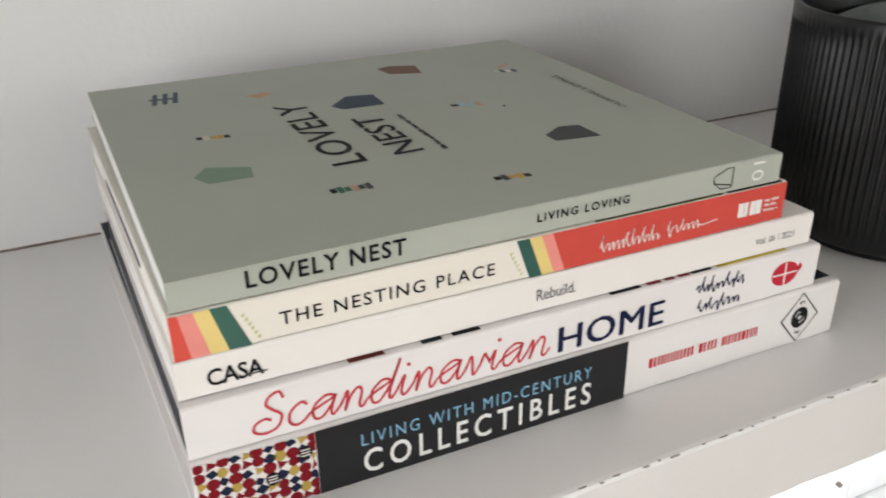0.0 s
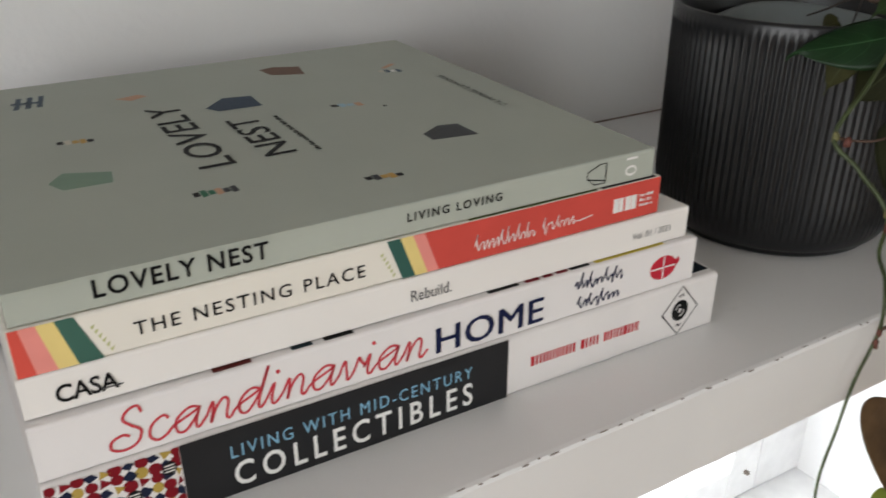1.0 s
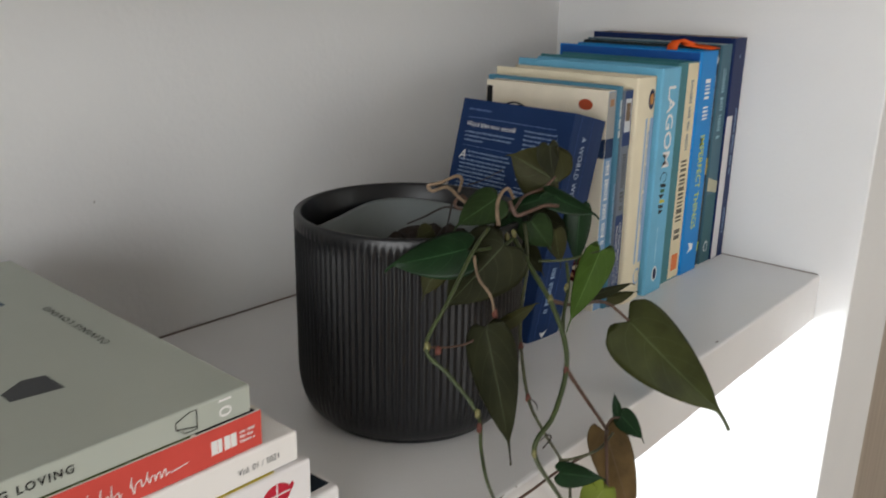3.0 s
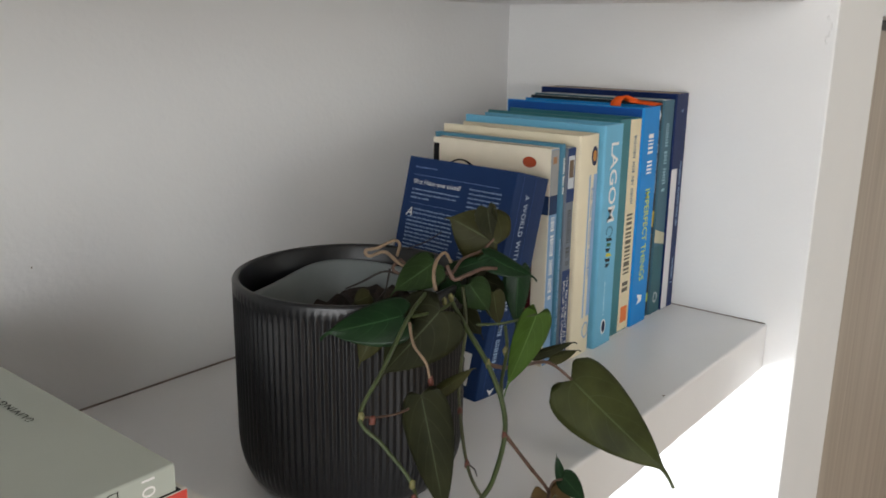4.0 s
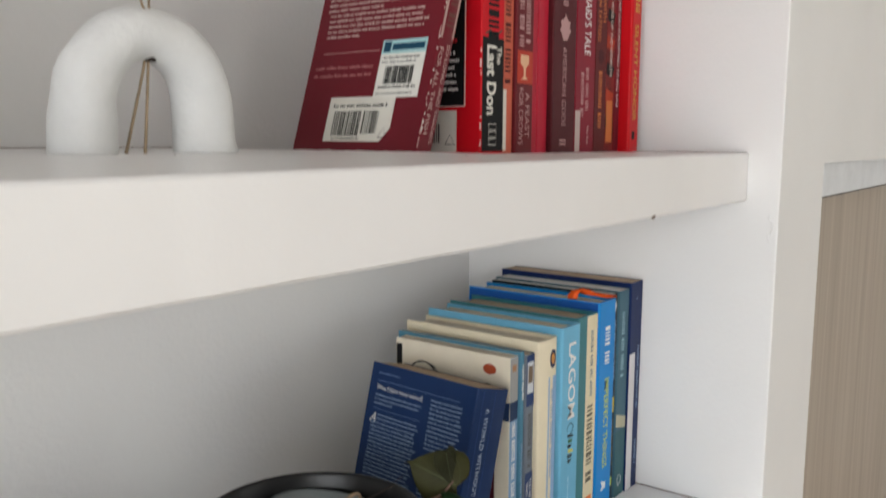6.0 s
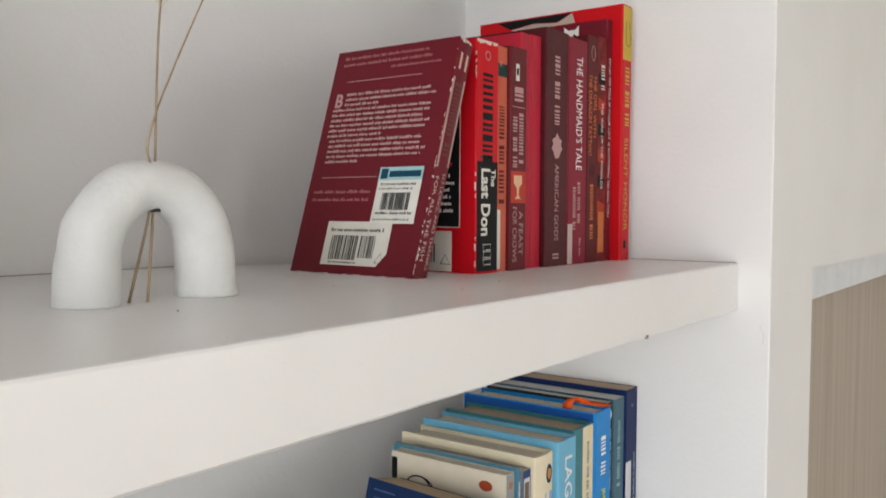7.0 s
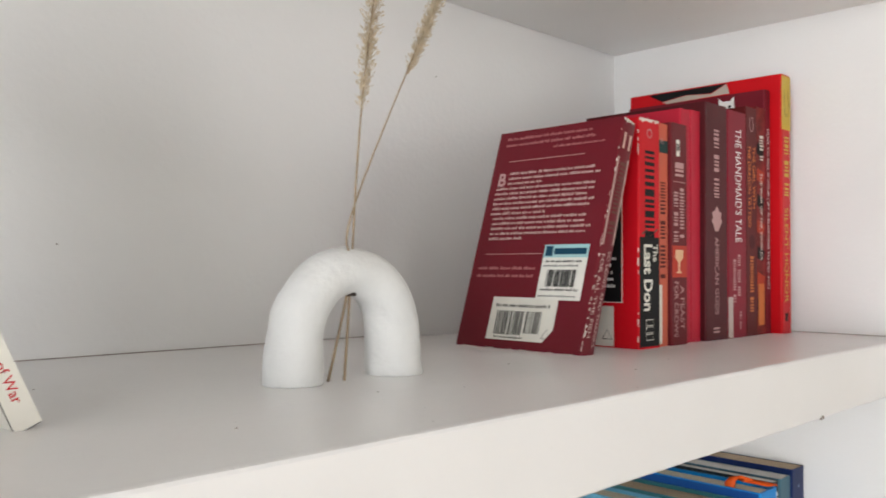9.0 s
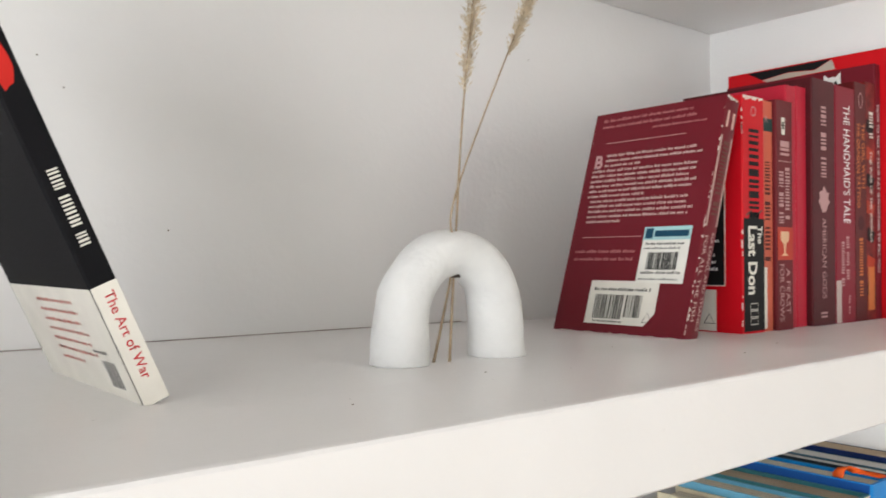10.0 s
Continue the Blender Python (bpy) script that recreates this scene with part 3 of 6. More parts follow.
# plain white magazine-like book
bk = flat("magazine_book", -0.7875, -0.5445, 0.0353, 0.0447, 0.0134, 0.205, ink(hexc("ece8e4"), 0.42, "white_matt_cover", 0.02, 20), "plain white magazine-style paperback with small black title", turn=1.5, pages=M_PAGES_WHITE)
bk.words("CASA", "spine", 0.0088, 0.0033, 0.0079, BLACK, width=0.0166, bold=0.016, spacing=0.95)
bk.rect("rule", "spine", 0.0206, 0.0041, 0.0264, 0.0045, GREYINK, lift=2.6 * EPS)
bk.words("Rebuild.", "spine", 0.1190, 0.0046, 0.0062, GREYINK, width=0.0155)
bk.words("Vol. 01 / 2021", "spine", 0.2147, 0.0051, 0.0038, GREYINK, width=0.0192)
skew(bk, 0.0443)

# white, striped and coral spine
bk = flat("paperback_book", -0.7868, -0.5600, 0.0370, 0.0583, 0.0150, 0.205, ink(hexc("e9e4da"), 0.42, "warm_white_cover", 0.02, 20), "decorating paperback with striped and coral-red spine", turn=1.5, pages=M_PAGES_WHITE)
t = bk.t
for a, b, c, d, col in ((0.0002, 0.0028, 0.0002, 0.0050, "d9584c"), (0.0028, 0.0071, 0.0050, 0.0105, "e8938a"), (0.0071, 0.0117, 0.0105, 0.0158, "e6cf87"), (0.0117, 0.0166, 0.0158, 0.0224, "4c7568")):
    bk.patch("stripe", "spine", [(a, t - 0.0002), (b, t - 0.0002), (d, 0.0002), (c, 0.0002)], ink(hexc(col), 0.45, "stripe_" + col))
bk.words("THE NESTING PLACE", "spine", 0.0312, 0.0044, 0.0063, BLACK, width=0.0713, bold=0.004, spacing=1.22)
for a, b, col in ((0.1106, 0.1154, "3f6a61"), (0.1154, 0.1200, "e6cf87"), (0.1200, 0.1243, "e8938a")):
    s = 0.0052
    bk.patch("stripe", "spine", [(a, t - 0.0002), (b, t - 0.0002), (b + s, 0.0002), (a + s, 0.0002)], ink(hexc(col), 0.45, "stripe_" + col))
CORAL = ink(hexc("cf5148"), 0.42, "coral_cover")
bk.patch("coral_panel", "spine", [(0.1243, t - 0.0002), (bk.h - 0.0001, t - 0.0002), (bk.h - 0.0001, 0.0002), (0.1295, 0.0002)], CORAL, label="coral-red end of the spine")
bk.stroke("signature_line", "spine", scrawl(0.1436, 0.0032, 0.0255, 0.0060, 12, 21), 0.0004, WHITE)
bk.stroke("signature_line", "spine", scrawl(0.1720, 0.0042, 0.0145, 0.0055, 6, 4) + [(0.1880, 0.0050), (0.1944, 0.0060)], 0.0004, WHITE)
for k in range(4):
    bk.rect("emblem", "spine", 0.2043 + k * 0.0028, 0.0043, 0.2068 + k * 0.0028 - 0.0008 * (k == 1), 0.0099, WHITE, lift=2.4 * EPS)
for k in range(3):
    bk.bars("spine", 0.2168, 0.0045 + 0.0020 * k, 0.0060, 0.0012, 1, WHITE, seed=k)
for k in range(6):
    f = k / 5
    for off in (0.0203, 0.1082):
        bk.patch("leaf_print", "spine", [(off + 0.004 * f, 0.0105 - 0.008 * f), (off + 0.004 * f + 0.0012, 0.0112 - 0.008 * f), (off + 0.004 * f + 0.0004, 0.0096 - 0.008 * f)], ink(hexc("b8bb77"), 0.5, "leaf_print"))
bk.rect("cover_print", "front", 0.0005, 0.030, 0.08, 0.085, ink((0.10, 0.15, 0.03), 0.45, "leaf_green_print"))
bk.rect("cover_print", "front", 0.0005, 0.002, 0.08, 0.028, BLACK)
part("dark_page_section", box_bm(0.0045, 0.060, bk.h - 0.004, 0.0072, 0.150, bk.h - 0.00015), M_PAGES_DARK, bk.ob, "black printed pages")
skew(bk, 0.0394)

# uppermost: sage green
SAGE = ink(hexc("b0b5ab"), 0.55, "sage_cover", 0.02, 25)
bk = flat("sage_green_book", -0.7860, -0.5645, 0.0395, 0.0737, 0.0115, 0.2010, SAGE, "sage green softcover with small illustrations, uppermost of a stack", turn=0.8, tip=1.1, pages=M_PAGES_WHITE)
bk.words("LOVELY NEST", "spine", 0.0218, 0.0034, 0.0078, BLACK, width=0.0493, bold=0.018, spacing=1.15)
bk.words("LIVING LOVING", "spine", 0.1171, 0.0046, 0.0042, BLACK, width=0.0363, bold=0.022, spacing=1.3)
bk.stroke("emblem", "spine", [(0.190, 0.0048), (0.190, 0.0075), (0.1955, 0.0098), (0.1985, 0.0098), (0.1985, 0.0022), (0.1935, 0.0022), (0.190, 0.0048), (0.1985, 0.0030)], 0.0005, BLACK)
bk.words("01", "spine", 0.2132, 0.0026, 0.0078, WHITE, width=0.0074, upright=True)


def shape(name, pts, mat):
    return bk.patch(name, "front", pts, mat)


INKS = {k: ink(hexc(v), 0.5, "print_" + k) for k, v in dict(green="7d9583", blue="3d4f63", brown="80604f", dark="505255", orange="c39a80", steel="4f6070", ochre="c09a55", sky="9dbccb", teal="3f7f63", pale="c9c4b5").items()}
shape("printed_house", [(0.0722, 0.1989), (0.0800, 0.1934), (0.0736, 0.1787), (0.0642, 0.1802), (0.0648, 0.1957)], INKS["green"])
shape("printed_house", [(0.1283, 0.1292), (0.1396, 0.1186), (0.1371, 0.1065), (0.1212, 0.1071), (0.1219, 0.1256)], INKS["blue"])
shape("printed_house", [(0.1765, 0.0882), (0.1649, 0.0864), (0.1594, 0.0716), (0.1735, 0.0688), (0.1785, 0.0806)], INKS["brown"])
shape("printed_house", [(0.0547, 0.0669), (0.0609, 0.0568), (0.0590, 0.0486), (0.0450, 0.0481), (0.0475, 0.0669)], INKS["dark"])
shape("printed_shape", [(0.1607, 0.1589), (0.1633, 0.1486), (0.1588, 0.1459), (0.1550, 0.1535)], INKS["orange"])
for k in range(3):
    v0 = 0.1985 - 0.0045 * k
    shape("printed_shape", [(0.1650, v0), (0.1650, v0 - 0.0022), (0.1820, v0 - 0.0052), (0.1820, v0 - 0.0030)], INKS["steel"])
shape("printed_shape", [(0.1728, 0.1985), (0.1755, 0.1985), (0.1735, 0.1865), (0.1708, 0.1865)], INKS["steel"])


def doodle(u0, v0, u1, v1, cols):
    """A small printed drawing of a few flat colours in a row."""
    n = len(cols)
    for k, c in enumerate(cols):
        a, e = k / n, (k + 0.86) / n
        w = 0.0026 if k % 2 else 0.0016
        p, q = (u0 + (u1 - u0) * a, v0 + (v1 - v0) * a), (u0 + (u1 - u0) * e, v0 + (v1 - v0) * e)
        shape("printed_shape", [(p[0] - w, p[1]), (q[0] - w * 0.7, q[1]), (q[0] + w, q[1]), (p[0] + w * 0.8, p[1])], c)


doodle(0.1129, 0.1900, 0.1105, 0.1769, (BLACK, INKS["pale"], INKS["ochre"], INKS["ochre"], BLACK))
doodle(0.0392, 0.1608, 0.0381, 0.1461, (BLACK, INKS["teal"], INKS["teal"], INKS["orange"], INKS["dark"], INKS["dark"]))
doodle(0.1457, 0.0389, 0.1423, 0.0281, (INKS["pale"], INKS["steel"], WHITE, INKS["steel"]))
doodle(0.1056, 0.0825, 0.1022, 0.0690, (BLACK, INKS["sky"], INKS["sky"], INKS["orange"]))
doodle(0.0245, 0.1067, 0.0222, 0.0932, (BLACK, INKS["dark"], INKS["ochre"], INKS["ochre"], BLACK))
shape("printed_shape", [(0.1510, 0.0350), (0.1561, 0.0272), (0.1545, 0.0258), (0.1495, 0.0335)], INKS["orange"])
shape("printed_shape", [(0.0945, 0.0630), (0.0957, 0.0630), (0.0957, 0.0618), (0.0945, 0.0618)], BLACK)
bk.words("LOVELY", "front", 0.0605, 0.1388, 0.0190, BLACK, width=0.0785, bold=0.008)
bk.words("NEST", "front", 0.0612, 0.1157, 0.0175, BLACK, width=0.0465, bold=0.008)
bk.bars("front", 0.0590, 0.1072, 0.0505, 0.0021, 1, BLACK)
bk.words("LIVING LOVING", "front", 0.0745, 0.0160, 0.0046, BLACK, width=0.0500, bold=0.006, spacing=1.15)
bk.stroke("printed_ring", "front", [(0.0712 + 0.0016 * math.cos(a), 0.0178 + 0.0016 * math.sin(a)) for a in [k * math.pi / 6 for k in range(13)]], 0.0004, BLACK)
skew(bk, 0.0240, -0.0020, keep_front=True)

# ---- upright books on the lower shelf ----
ROW_B = "row of blue and cream books"


def upright(name, x0, x1, y0, z0, height, width, cover, label, group, lean=0.0, turn=0.0, **k):
    th = x1 - x0
    lift = th * math.sin(radians(lean)) if lean > 0 else 0.0
    return Book(name, Matrix.Translation((x0, y0, z0 + lift)) @ pose(0, 0, 0, 0, lean, turn), th, width, height, cover, label, group=group, **k)


NAVY = ink(hexc("1c3765"), 0.38, "navy_cover", 0.06, 30)
PALEBLUE = ink(hexc("8fa6c4"), 0.5, "pale_blue_print")
FADEBLUE = ink(hexc("6f88b4"), 0.5, "faded_blue_print")
bk = upright("leaning_navy_book", -0.2975, -0.2635, 0.0975, 0.0, 0.1535, 0.104, NAVY, "navy blue paperback leaning on a row of books", ROW_B, turn=-5.0, pages=M_PAGES_TAN, round_spine=0.0008)
bk.bars("back", 0.008, 0.1460, 0.024, 0.0011, 1, FADEBLUE)
bk.rect("rule", "back", 0.008, 0.1408, 0.090, 0.1411, FADEBLUE)
bk.words("What if Islam never existed?", "back", 0.008, 0.1345, 0.0048, WHITE, width=0.0475)
bk.bars("back", 0.008, 0.1300, 0.048, 0.0012, 3, PALEBLUE, pitch=0.0030, seed=2)
bk.rect("rule", "back", 0.008, 0.1205, 0.056, 0.1207, FADEBLUE)
bk.words("A", "back", 0.006, 0.1110, 0.0095, WHITE, shear=0.3)
bk.bars("back", 0.0135, 0.1160, 0.0425, 0.0012, 2, PALEBLUE, pitch=0.0028, seed=9)
bk.bars("back", 0.008, 0.1100, 0.048, 0.0012, 28, PALEBLUE, pitch=0.0028, seed=3)
bk.bars("back", 0.064, 0.1365, 0.031, 0.0012, 12, PALEBLUE, pitch=0.0030, seed=4)
bk.bars("back", 0.064, 0.0980, 0.031, 0.0012, 18, PALEBLUE, pitch=0.0028, seed=6)
bk.rect("barcode_label", "back", 0.072, 0.008, 0.094, 0.030, WHITE, label="white barcode label")
for k in range(9):
    bk.rect("barcode_line", "back", 0.0735 + k * 0.0018, 0.012, 0.0735 + k * 0.0018 + (0.0006 if k % 3 else 0.0011), 0.026, BLACK, lift=2 * EPS)
bk.words("A WORLD WITHOUT ISLAM", "spine", 0.014, 0.0105, 0.0062, ink(hexc("b4c2d4"), 0.5, "mist_white_ink"), width=0.080, spacing=1.15)
bk.bars("spine", 0.104, 0.0095, 0.034, 0.0042, 1, PALEBLUE)
bk.patch("emblem", "spine", [(0.148, 0.010), (0.153, 0.014), (0.148, 0.018), (0.1495, 0.014)], WHITE)
# creases along the handled spine
for v in (0.0062, 0.0188):
    bk.rect("spine_crease", "spine", 0.002, v, 0.151, v + 0.0003, ink(hexc("3d5590"), 0.5, "worn_blue"), lift=0.8 * EPS)

slump(bk, 0.252)
bk = upright("cream_film_book", -0.2145, -0.2035, 0.0970, 0.0, 0.1645, 0.108, ink(hexc("ded5c2"), 0.42, "cream_cover", 0.03), "cream paperback with a blue-grey spine", ROW_B)
STEEL = ink(hexc("7f9fc0"), 0.42, "steel_blue_cover")
bk.rect("spine_print", "spine", 0.0005, 0.0003, 0.164, 0.0107, STEEL)
bk.rect("spine_print", "spine", 0.0010, 0.0003, 0.034, 0.0107, ink(hexc("9a9a98"), 0.42, "grey_spine_end"), lift=1.6 * EPS)
bk.rect("spine_label", "spine", 0.0060, 0.0030, 0.011, 0.0080, ink(hexc("a2795a"), 0.42, "tan_mark"), lift=2.4 * EPS)
bk.rect("spine_print", "spine", 0.0340, 0.0003, 0.048, 0.0107, ink(hexc("2b3f63"), 0.42, "deep_blue_cover"), lift=1.6 * EPS)
bk.bars("spine", 0.050, 0.0032, 0.066, 0.0046, 1, WHITE, lift=3 * EPS, seed=7)
bk.rect("cover_print", "back", 0.1000, 0.1165, 0.1078, 0.1305, ink(hexc("2b3f63"), 0.42, "navy_block"))
bk.rect("cover_print", "back", 0.078, 0.020, 0.0955, 0.084, ink(hexc("5a1d22"), 0.45, "dark_red_picture"))
for k in range(9):
    bk.patch("cover_print", "back", [(0.080 + 0.006 * rg.random(), 0.024 + 0.0062 * k), (0.088 + 0.006 * rg.random(), 0.023 + 0.0062 * k), (0.088 + 0.006 * rg.random(), 0.0275 + 0.0062 * k)], ink(hexc(("b98a62", "d8c7a4", "31151a")[k % 3]), 0.45, "figure_print"), lift=2 * EPS)
bk.stroke("drawn_swirl", "back", [(0.028 + 0.014 * math.cos(a) * (1 - 0.03 * a), 0.140 + 0.009 * math.sin(a)) for a in [0.3 * k for k in range(26)]], 0.0013, BLACK)
bk.patch("red_mark", "back", [(0.090 + 0.006 * math.cos(a * 0.4488), 0.1535 + 0.004 * math.sin(a * 0.4488)) for a in range(14)], ink(hexc("a2492f"), 0.45, "rust_print"))
bk.rect("spine_print", "back", 0.0004, 0.118, 0.006, 0.160, BLACK)
bk.stroke("drawn_swirl", "back", [(0.088 + 0.008 * math.cos(a), 0.135 + 0.007 * math.sin(a)) for a in [0.4 * k for k in range(14)]], 0.0012, BLACK)

bk = upright("thin_teal_book", -0.2030, -0.1985, 0.0945, 0.0, 0.167, 0.118, ink(hexc("4d7f96"), 0.42, "teal_cover"), "thin teal paperback with pale spine lettering", ROW_B)
bk.bars("spine", 0.010, 0.0011, 0.028, 0.0024, 1, WHITE, seed=3)
bk.bars("spine", 0.070, 0.0011, 0.075, 0.0022, 1, PALEBLUE, seed=5)

bk = upright("narrow_navy_book", -0.1980, -0.1868, 0.0930, 0.0, 0.1640, 0.110, ink(hexc("7f8894"), 0.42, "slate_grey_cover"), "narrow slate-grey paperback with a navy spine end", ROW_B)
bk.rect("spine_label", "spine", 0.006, 0.0015, 0.030, 0.0098, ink(hexc("c8cdd2"), 0.45, "pale_label"))
bk.rect("spine_label", "spine", 0.009, 0.0026, 0.022, 0.0086, ink(hexc("7d6a58"), 0.45, "brown_picture"), lift=2 * EPS)
bk.rect("spine_panel", "spine", 0.0004, 0.0003, 0.040, 0.0109, ink(hexc("2c4678"), 0.42, "blue_panel"), lift=0.6 * EPS)
bk.rect("spine_panel", "spine", 0.092, 0.0003, 0.1635, 0.0109, ink(hexc("2c4678"), 0.42, "blue_panel"))
bk.bars("spine", 0.046, 0.0030, 0.044, 0.0050, 1, GREYINK, seed=11, lift=2 * EPS)
bk.words("THE RESTAURANT AT THE", "spine", 0.097, 0.0062, 0.0042, WHITE, width=0.060, lift=2 * EPS)
bk.words("END OF THE UNIVERSE", "spine", 0.100, 0.0018, 0.0042, WHITE, width=0.054, lift=2 * EPS)

bk = upright("thick_cream_book", -0.1862, -0.1585, 0.0895, 0.0, 0.1720, 0.128, ink(hexc("e3d8bd"), 0.45, "ivory_cover", 0.03), "thick cream hardback with a blue spine panel", ROW_B, hard=True, round_spine=0.0012)
bk.rect("spine_panel", "spine", 0.030, 0.0130, 0.142, 0.0262, ink(hexc("8fb0d4"), 0.45, "sky_blue_panel"))
bk.bars("spine", 0.040, 0.0165, 0.070, 0.0050, 1, PALEBLUE, seed=2, lift=2 * EPS)
bk.patch("emblem", "spine", [(0.016 + 0.0075 * math.cos(a * math.pi / 8), 0.0195 + 0.0050 * math.sin(a * math.pi / 8)) for a in range(16)], NAVYINK)
bk.patch("emblem", "spine", [(0.016 + 0.0042 * math.cos(a * math.pi / 8), 0.0195 + 0.0030 * math.sin(a * math.pi / 8)) for a in range(16)], ink(hexc("c98a45"), 0.45, "amber_print"), lift=2 * EPS)
bk.stroke("emblem", "spine", [(0.153 + 0.006 * math.cos(a * math.pi / 8), 0.0195 + 0.0048 * math.sin(a * math.pi / 8)) for a in range(17)], 0.0012, ink(hexc("8fb0d4"), 0.45, "sky_blue_panel"))

bk = upright("light_blue_hardback", -0.1562, -0.1270, 0.0860, 0.0, 0.1775, 0.132, ink(hexc("6fb0cf"), 0.42, "light_blue_cover", 0.04), "light blue hardback with white spine title", ROW_B, hard=True)
bk.words("LAGOM", "spine", 0.0135, 0.0100, 0.0160, WHITE, width=0.062, bold=0.012)
bk.stroke("emblem", "spine", [(0.0835 + 0.004 * math.cos(a * math.pi / 6), 0.0150 + 0.005 * math.sin(a * math.pi / 6)) for a in range(11)], 0.0008, NAVYINK)
for k, col in enumerate(("1f2a30", "3f6f4a", "20262c", "c9c04a", "20262c", "1f2a30")):
    u = 0.088 + k * 0.0042
    bk.patch("drawn_figure", "spine", [(u, 0.0105 + 0.002 * (k % 2)), (u + 0.0030, 0.0120), (u + 0.0036, 0.0215 - 0.003 * (k % 3)), (u + 0.0010, 0.0190)], ink(hexc(col), 0.45, "figure_ink"))
bk.bars("spine", 0.124, 0.0125, 0.030, 0.0022, 1, ink(hexc("a9d2e2"), 0.5, "faint_blue_ink"))
bk.patch("emblem", "spine", [(0.162 + 0.0065 * math.cos(a * math.pi / 8), 0.0150 + 0.0040 * math.sin(a * math.pi / 8)) for a in range(16)], WHITE)
bk.patch("emblem", "spine", [(0.162 + 0.0050 * math.cos(a * math.pi / 8), 0.0150 + 0.0026 * math.sin(a * math.pi / 8)) for a in range(16)], NAVYINK, lift=2 * EPS)

bk = upright("teal_and_cream_book", -0.1245, -0.0890, 0.0900, 0.0, 0.1795, 0.128, ink(hexc("48868f"), 0.42, "sea_teal_cover"), "teal and cream hardback with tan page edges", ROW_B, pages=M_PAGES_TAN, hard=True)
bk.rect("spine_panel", "spine", 0.0008, 0.0165, 0.1785, 0.0348, ink(hexc("dccfae"), 0.45, "sand_cover"))
bk.bars("spine", 0.014, 0.0235, 0.058, 0.0045, 1, ink(hexc("7b8890"), 0.45, "grey_blue_ink"), lift=2 * EPS, seed=8)
bk.bars("spine", 0.078, 0.0200, 0.068, 0.0100, 1, ink(hexc("6b6355"), 0.45, "brown_ink"), lift=2 * EPS, seed=12)
bk.rect("emblem", "spine", 0.158, 0.0205, 0.172, 0.0315, ink(hexc("d9773f"), 0.45, "orange_print"), lift=2 * EPS)

bk = upright("bright_blue_book", -0.0885, -0.0575, 0.0885, 0.0, 0.1868, 0.134, ink(hexc("1a80c8"), 0.38, "bright_blue_cover", 0.04), "bright blue hardback with yellow-green spine title", ROW_B, hard=True)
LIME = ink(hexc("c3cf58"), 0.45, "lime_ink")
bk.bars("spine", 0.022, 0.0110, 0.034, 0.0090, 1, WHITE, seed=2)
bk.words("IMPERFECT THINGS", "spine", 0.068, 0.0120, 0.0120, LIME, width=0.080, bold=0.01)
bk.patch("emblem", "spine", [(0.160, 0.011), (0.165, 0.014), (0.169, 0.011), (0.167, 0.020), (0.162, 0.020)], WHITE)
bk.rect("cover_print", "back", 0.001, 0.001, bk.w - 0.002, bk.h - 0.001, ink(hexc("1d4f96"), 0.4, "royal_blue_print"))

bk = upright("dark_narrow_book", -0.0570, -0.0470, 0.0920, 0.0, 0.1895, 0.126, ink(hexc("2a3238"), 0.42, "charcoal_cover"), "narrow charcoal paperback with pale letters", ROW_B, pages=M_PAGES_WHITE)
bk.patch("emblem", "spine", [(0.006, 0.005), (0.011, 0.0085), (0.016, 0.005), (0.011, 0.0015)], WHITE)
bk.bars("spine", 0.024, 0.0025, 0.060, 0.0045, 1, PALEBLUE, seed=4)
bk.patch("spine_picture", "spine", [(0.092, 0.002), (0.106, 0.003), (0.108, 0.008), (0.094, 0.0085)], ink(hexc("d7b93f"), 0.45, "golden_print"))
bk.bars("spine", 0.114, 0.0025, 0.045, 0.0045, 1, ink(hexc("8b7f62"), 0.45, "dull_gold_ink"), seed=5)
bk.rect("emblem", "spine", 0.168, 0.002, 0.176, 0.008, LIME)

bk = upright("grey_teal_book", -0.0465, -0.0262, 0.0905, 0.0, 0.1908, 0.130, ink(hexc("4d7383"), 0.42, "grey_teal_cover"), "grey-teal paperback with a landscape printed on the spine", ROW_B, pages=M_PAGES_WHITE)
bk.bars("spine", 0.020, 0.0060, 0.062, 0.0060, 1, ink(hexc("8fb2bd"), 0.45, "mist_ink"), seed=9)
bk.patch("spine_picture", "spine", [(0.112, 0.0005), (0.118, 0.0198), (0.128, 0.0198), (0.124, 0.0005)], ink(hexc("b9b59a"), 0.45, "pale_land_print"))
bk.rect("spine_picture", "spine", 0.128, 0.0005, 0.190, 0.0198, ink(hexc("3d6a72"), 0.42, "deep_teal_print"))
bk.stroke("emblem", "spine", [(0.176 + 0.0045 * math.cos(a * math.pi / 6), 0.010 + 0.0035 * math.sin(a * math.pi / 6)) for a in range(13)], 0.0009, WHITE)

bk = upright("tall_navy_book", -0.0255, -0.0008, 0.0890, 0.0, 0.1955, 0.138, ink(hexc("182c5e"), 0.4, "deep_navy_cover"), "tall deep navy paperback with a white spine panel", ROW_B, pages=M_PAGES_TAN)
bk.rect("spine_panel", "spine", 0.066, 0.0004, 0.195, 0.0120, ink(hexc("d8d5d6"), 0.45, "white_panel"))
bk.bars("spine", 0.060, 0.0165, 0.062, 0.0036, 1, PALEBLUE, seed=13)
bk.bars("spine", 0.150, 0.0165, 0.026, 0.0036, 1, PALEBLUE, seed=14)
bk.words("a", "spine", 0.014, 0.0110, 0.007, PALEBLUE)

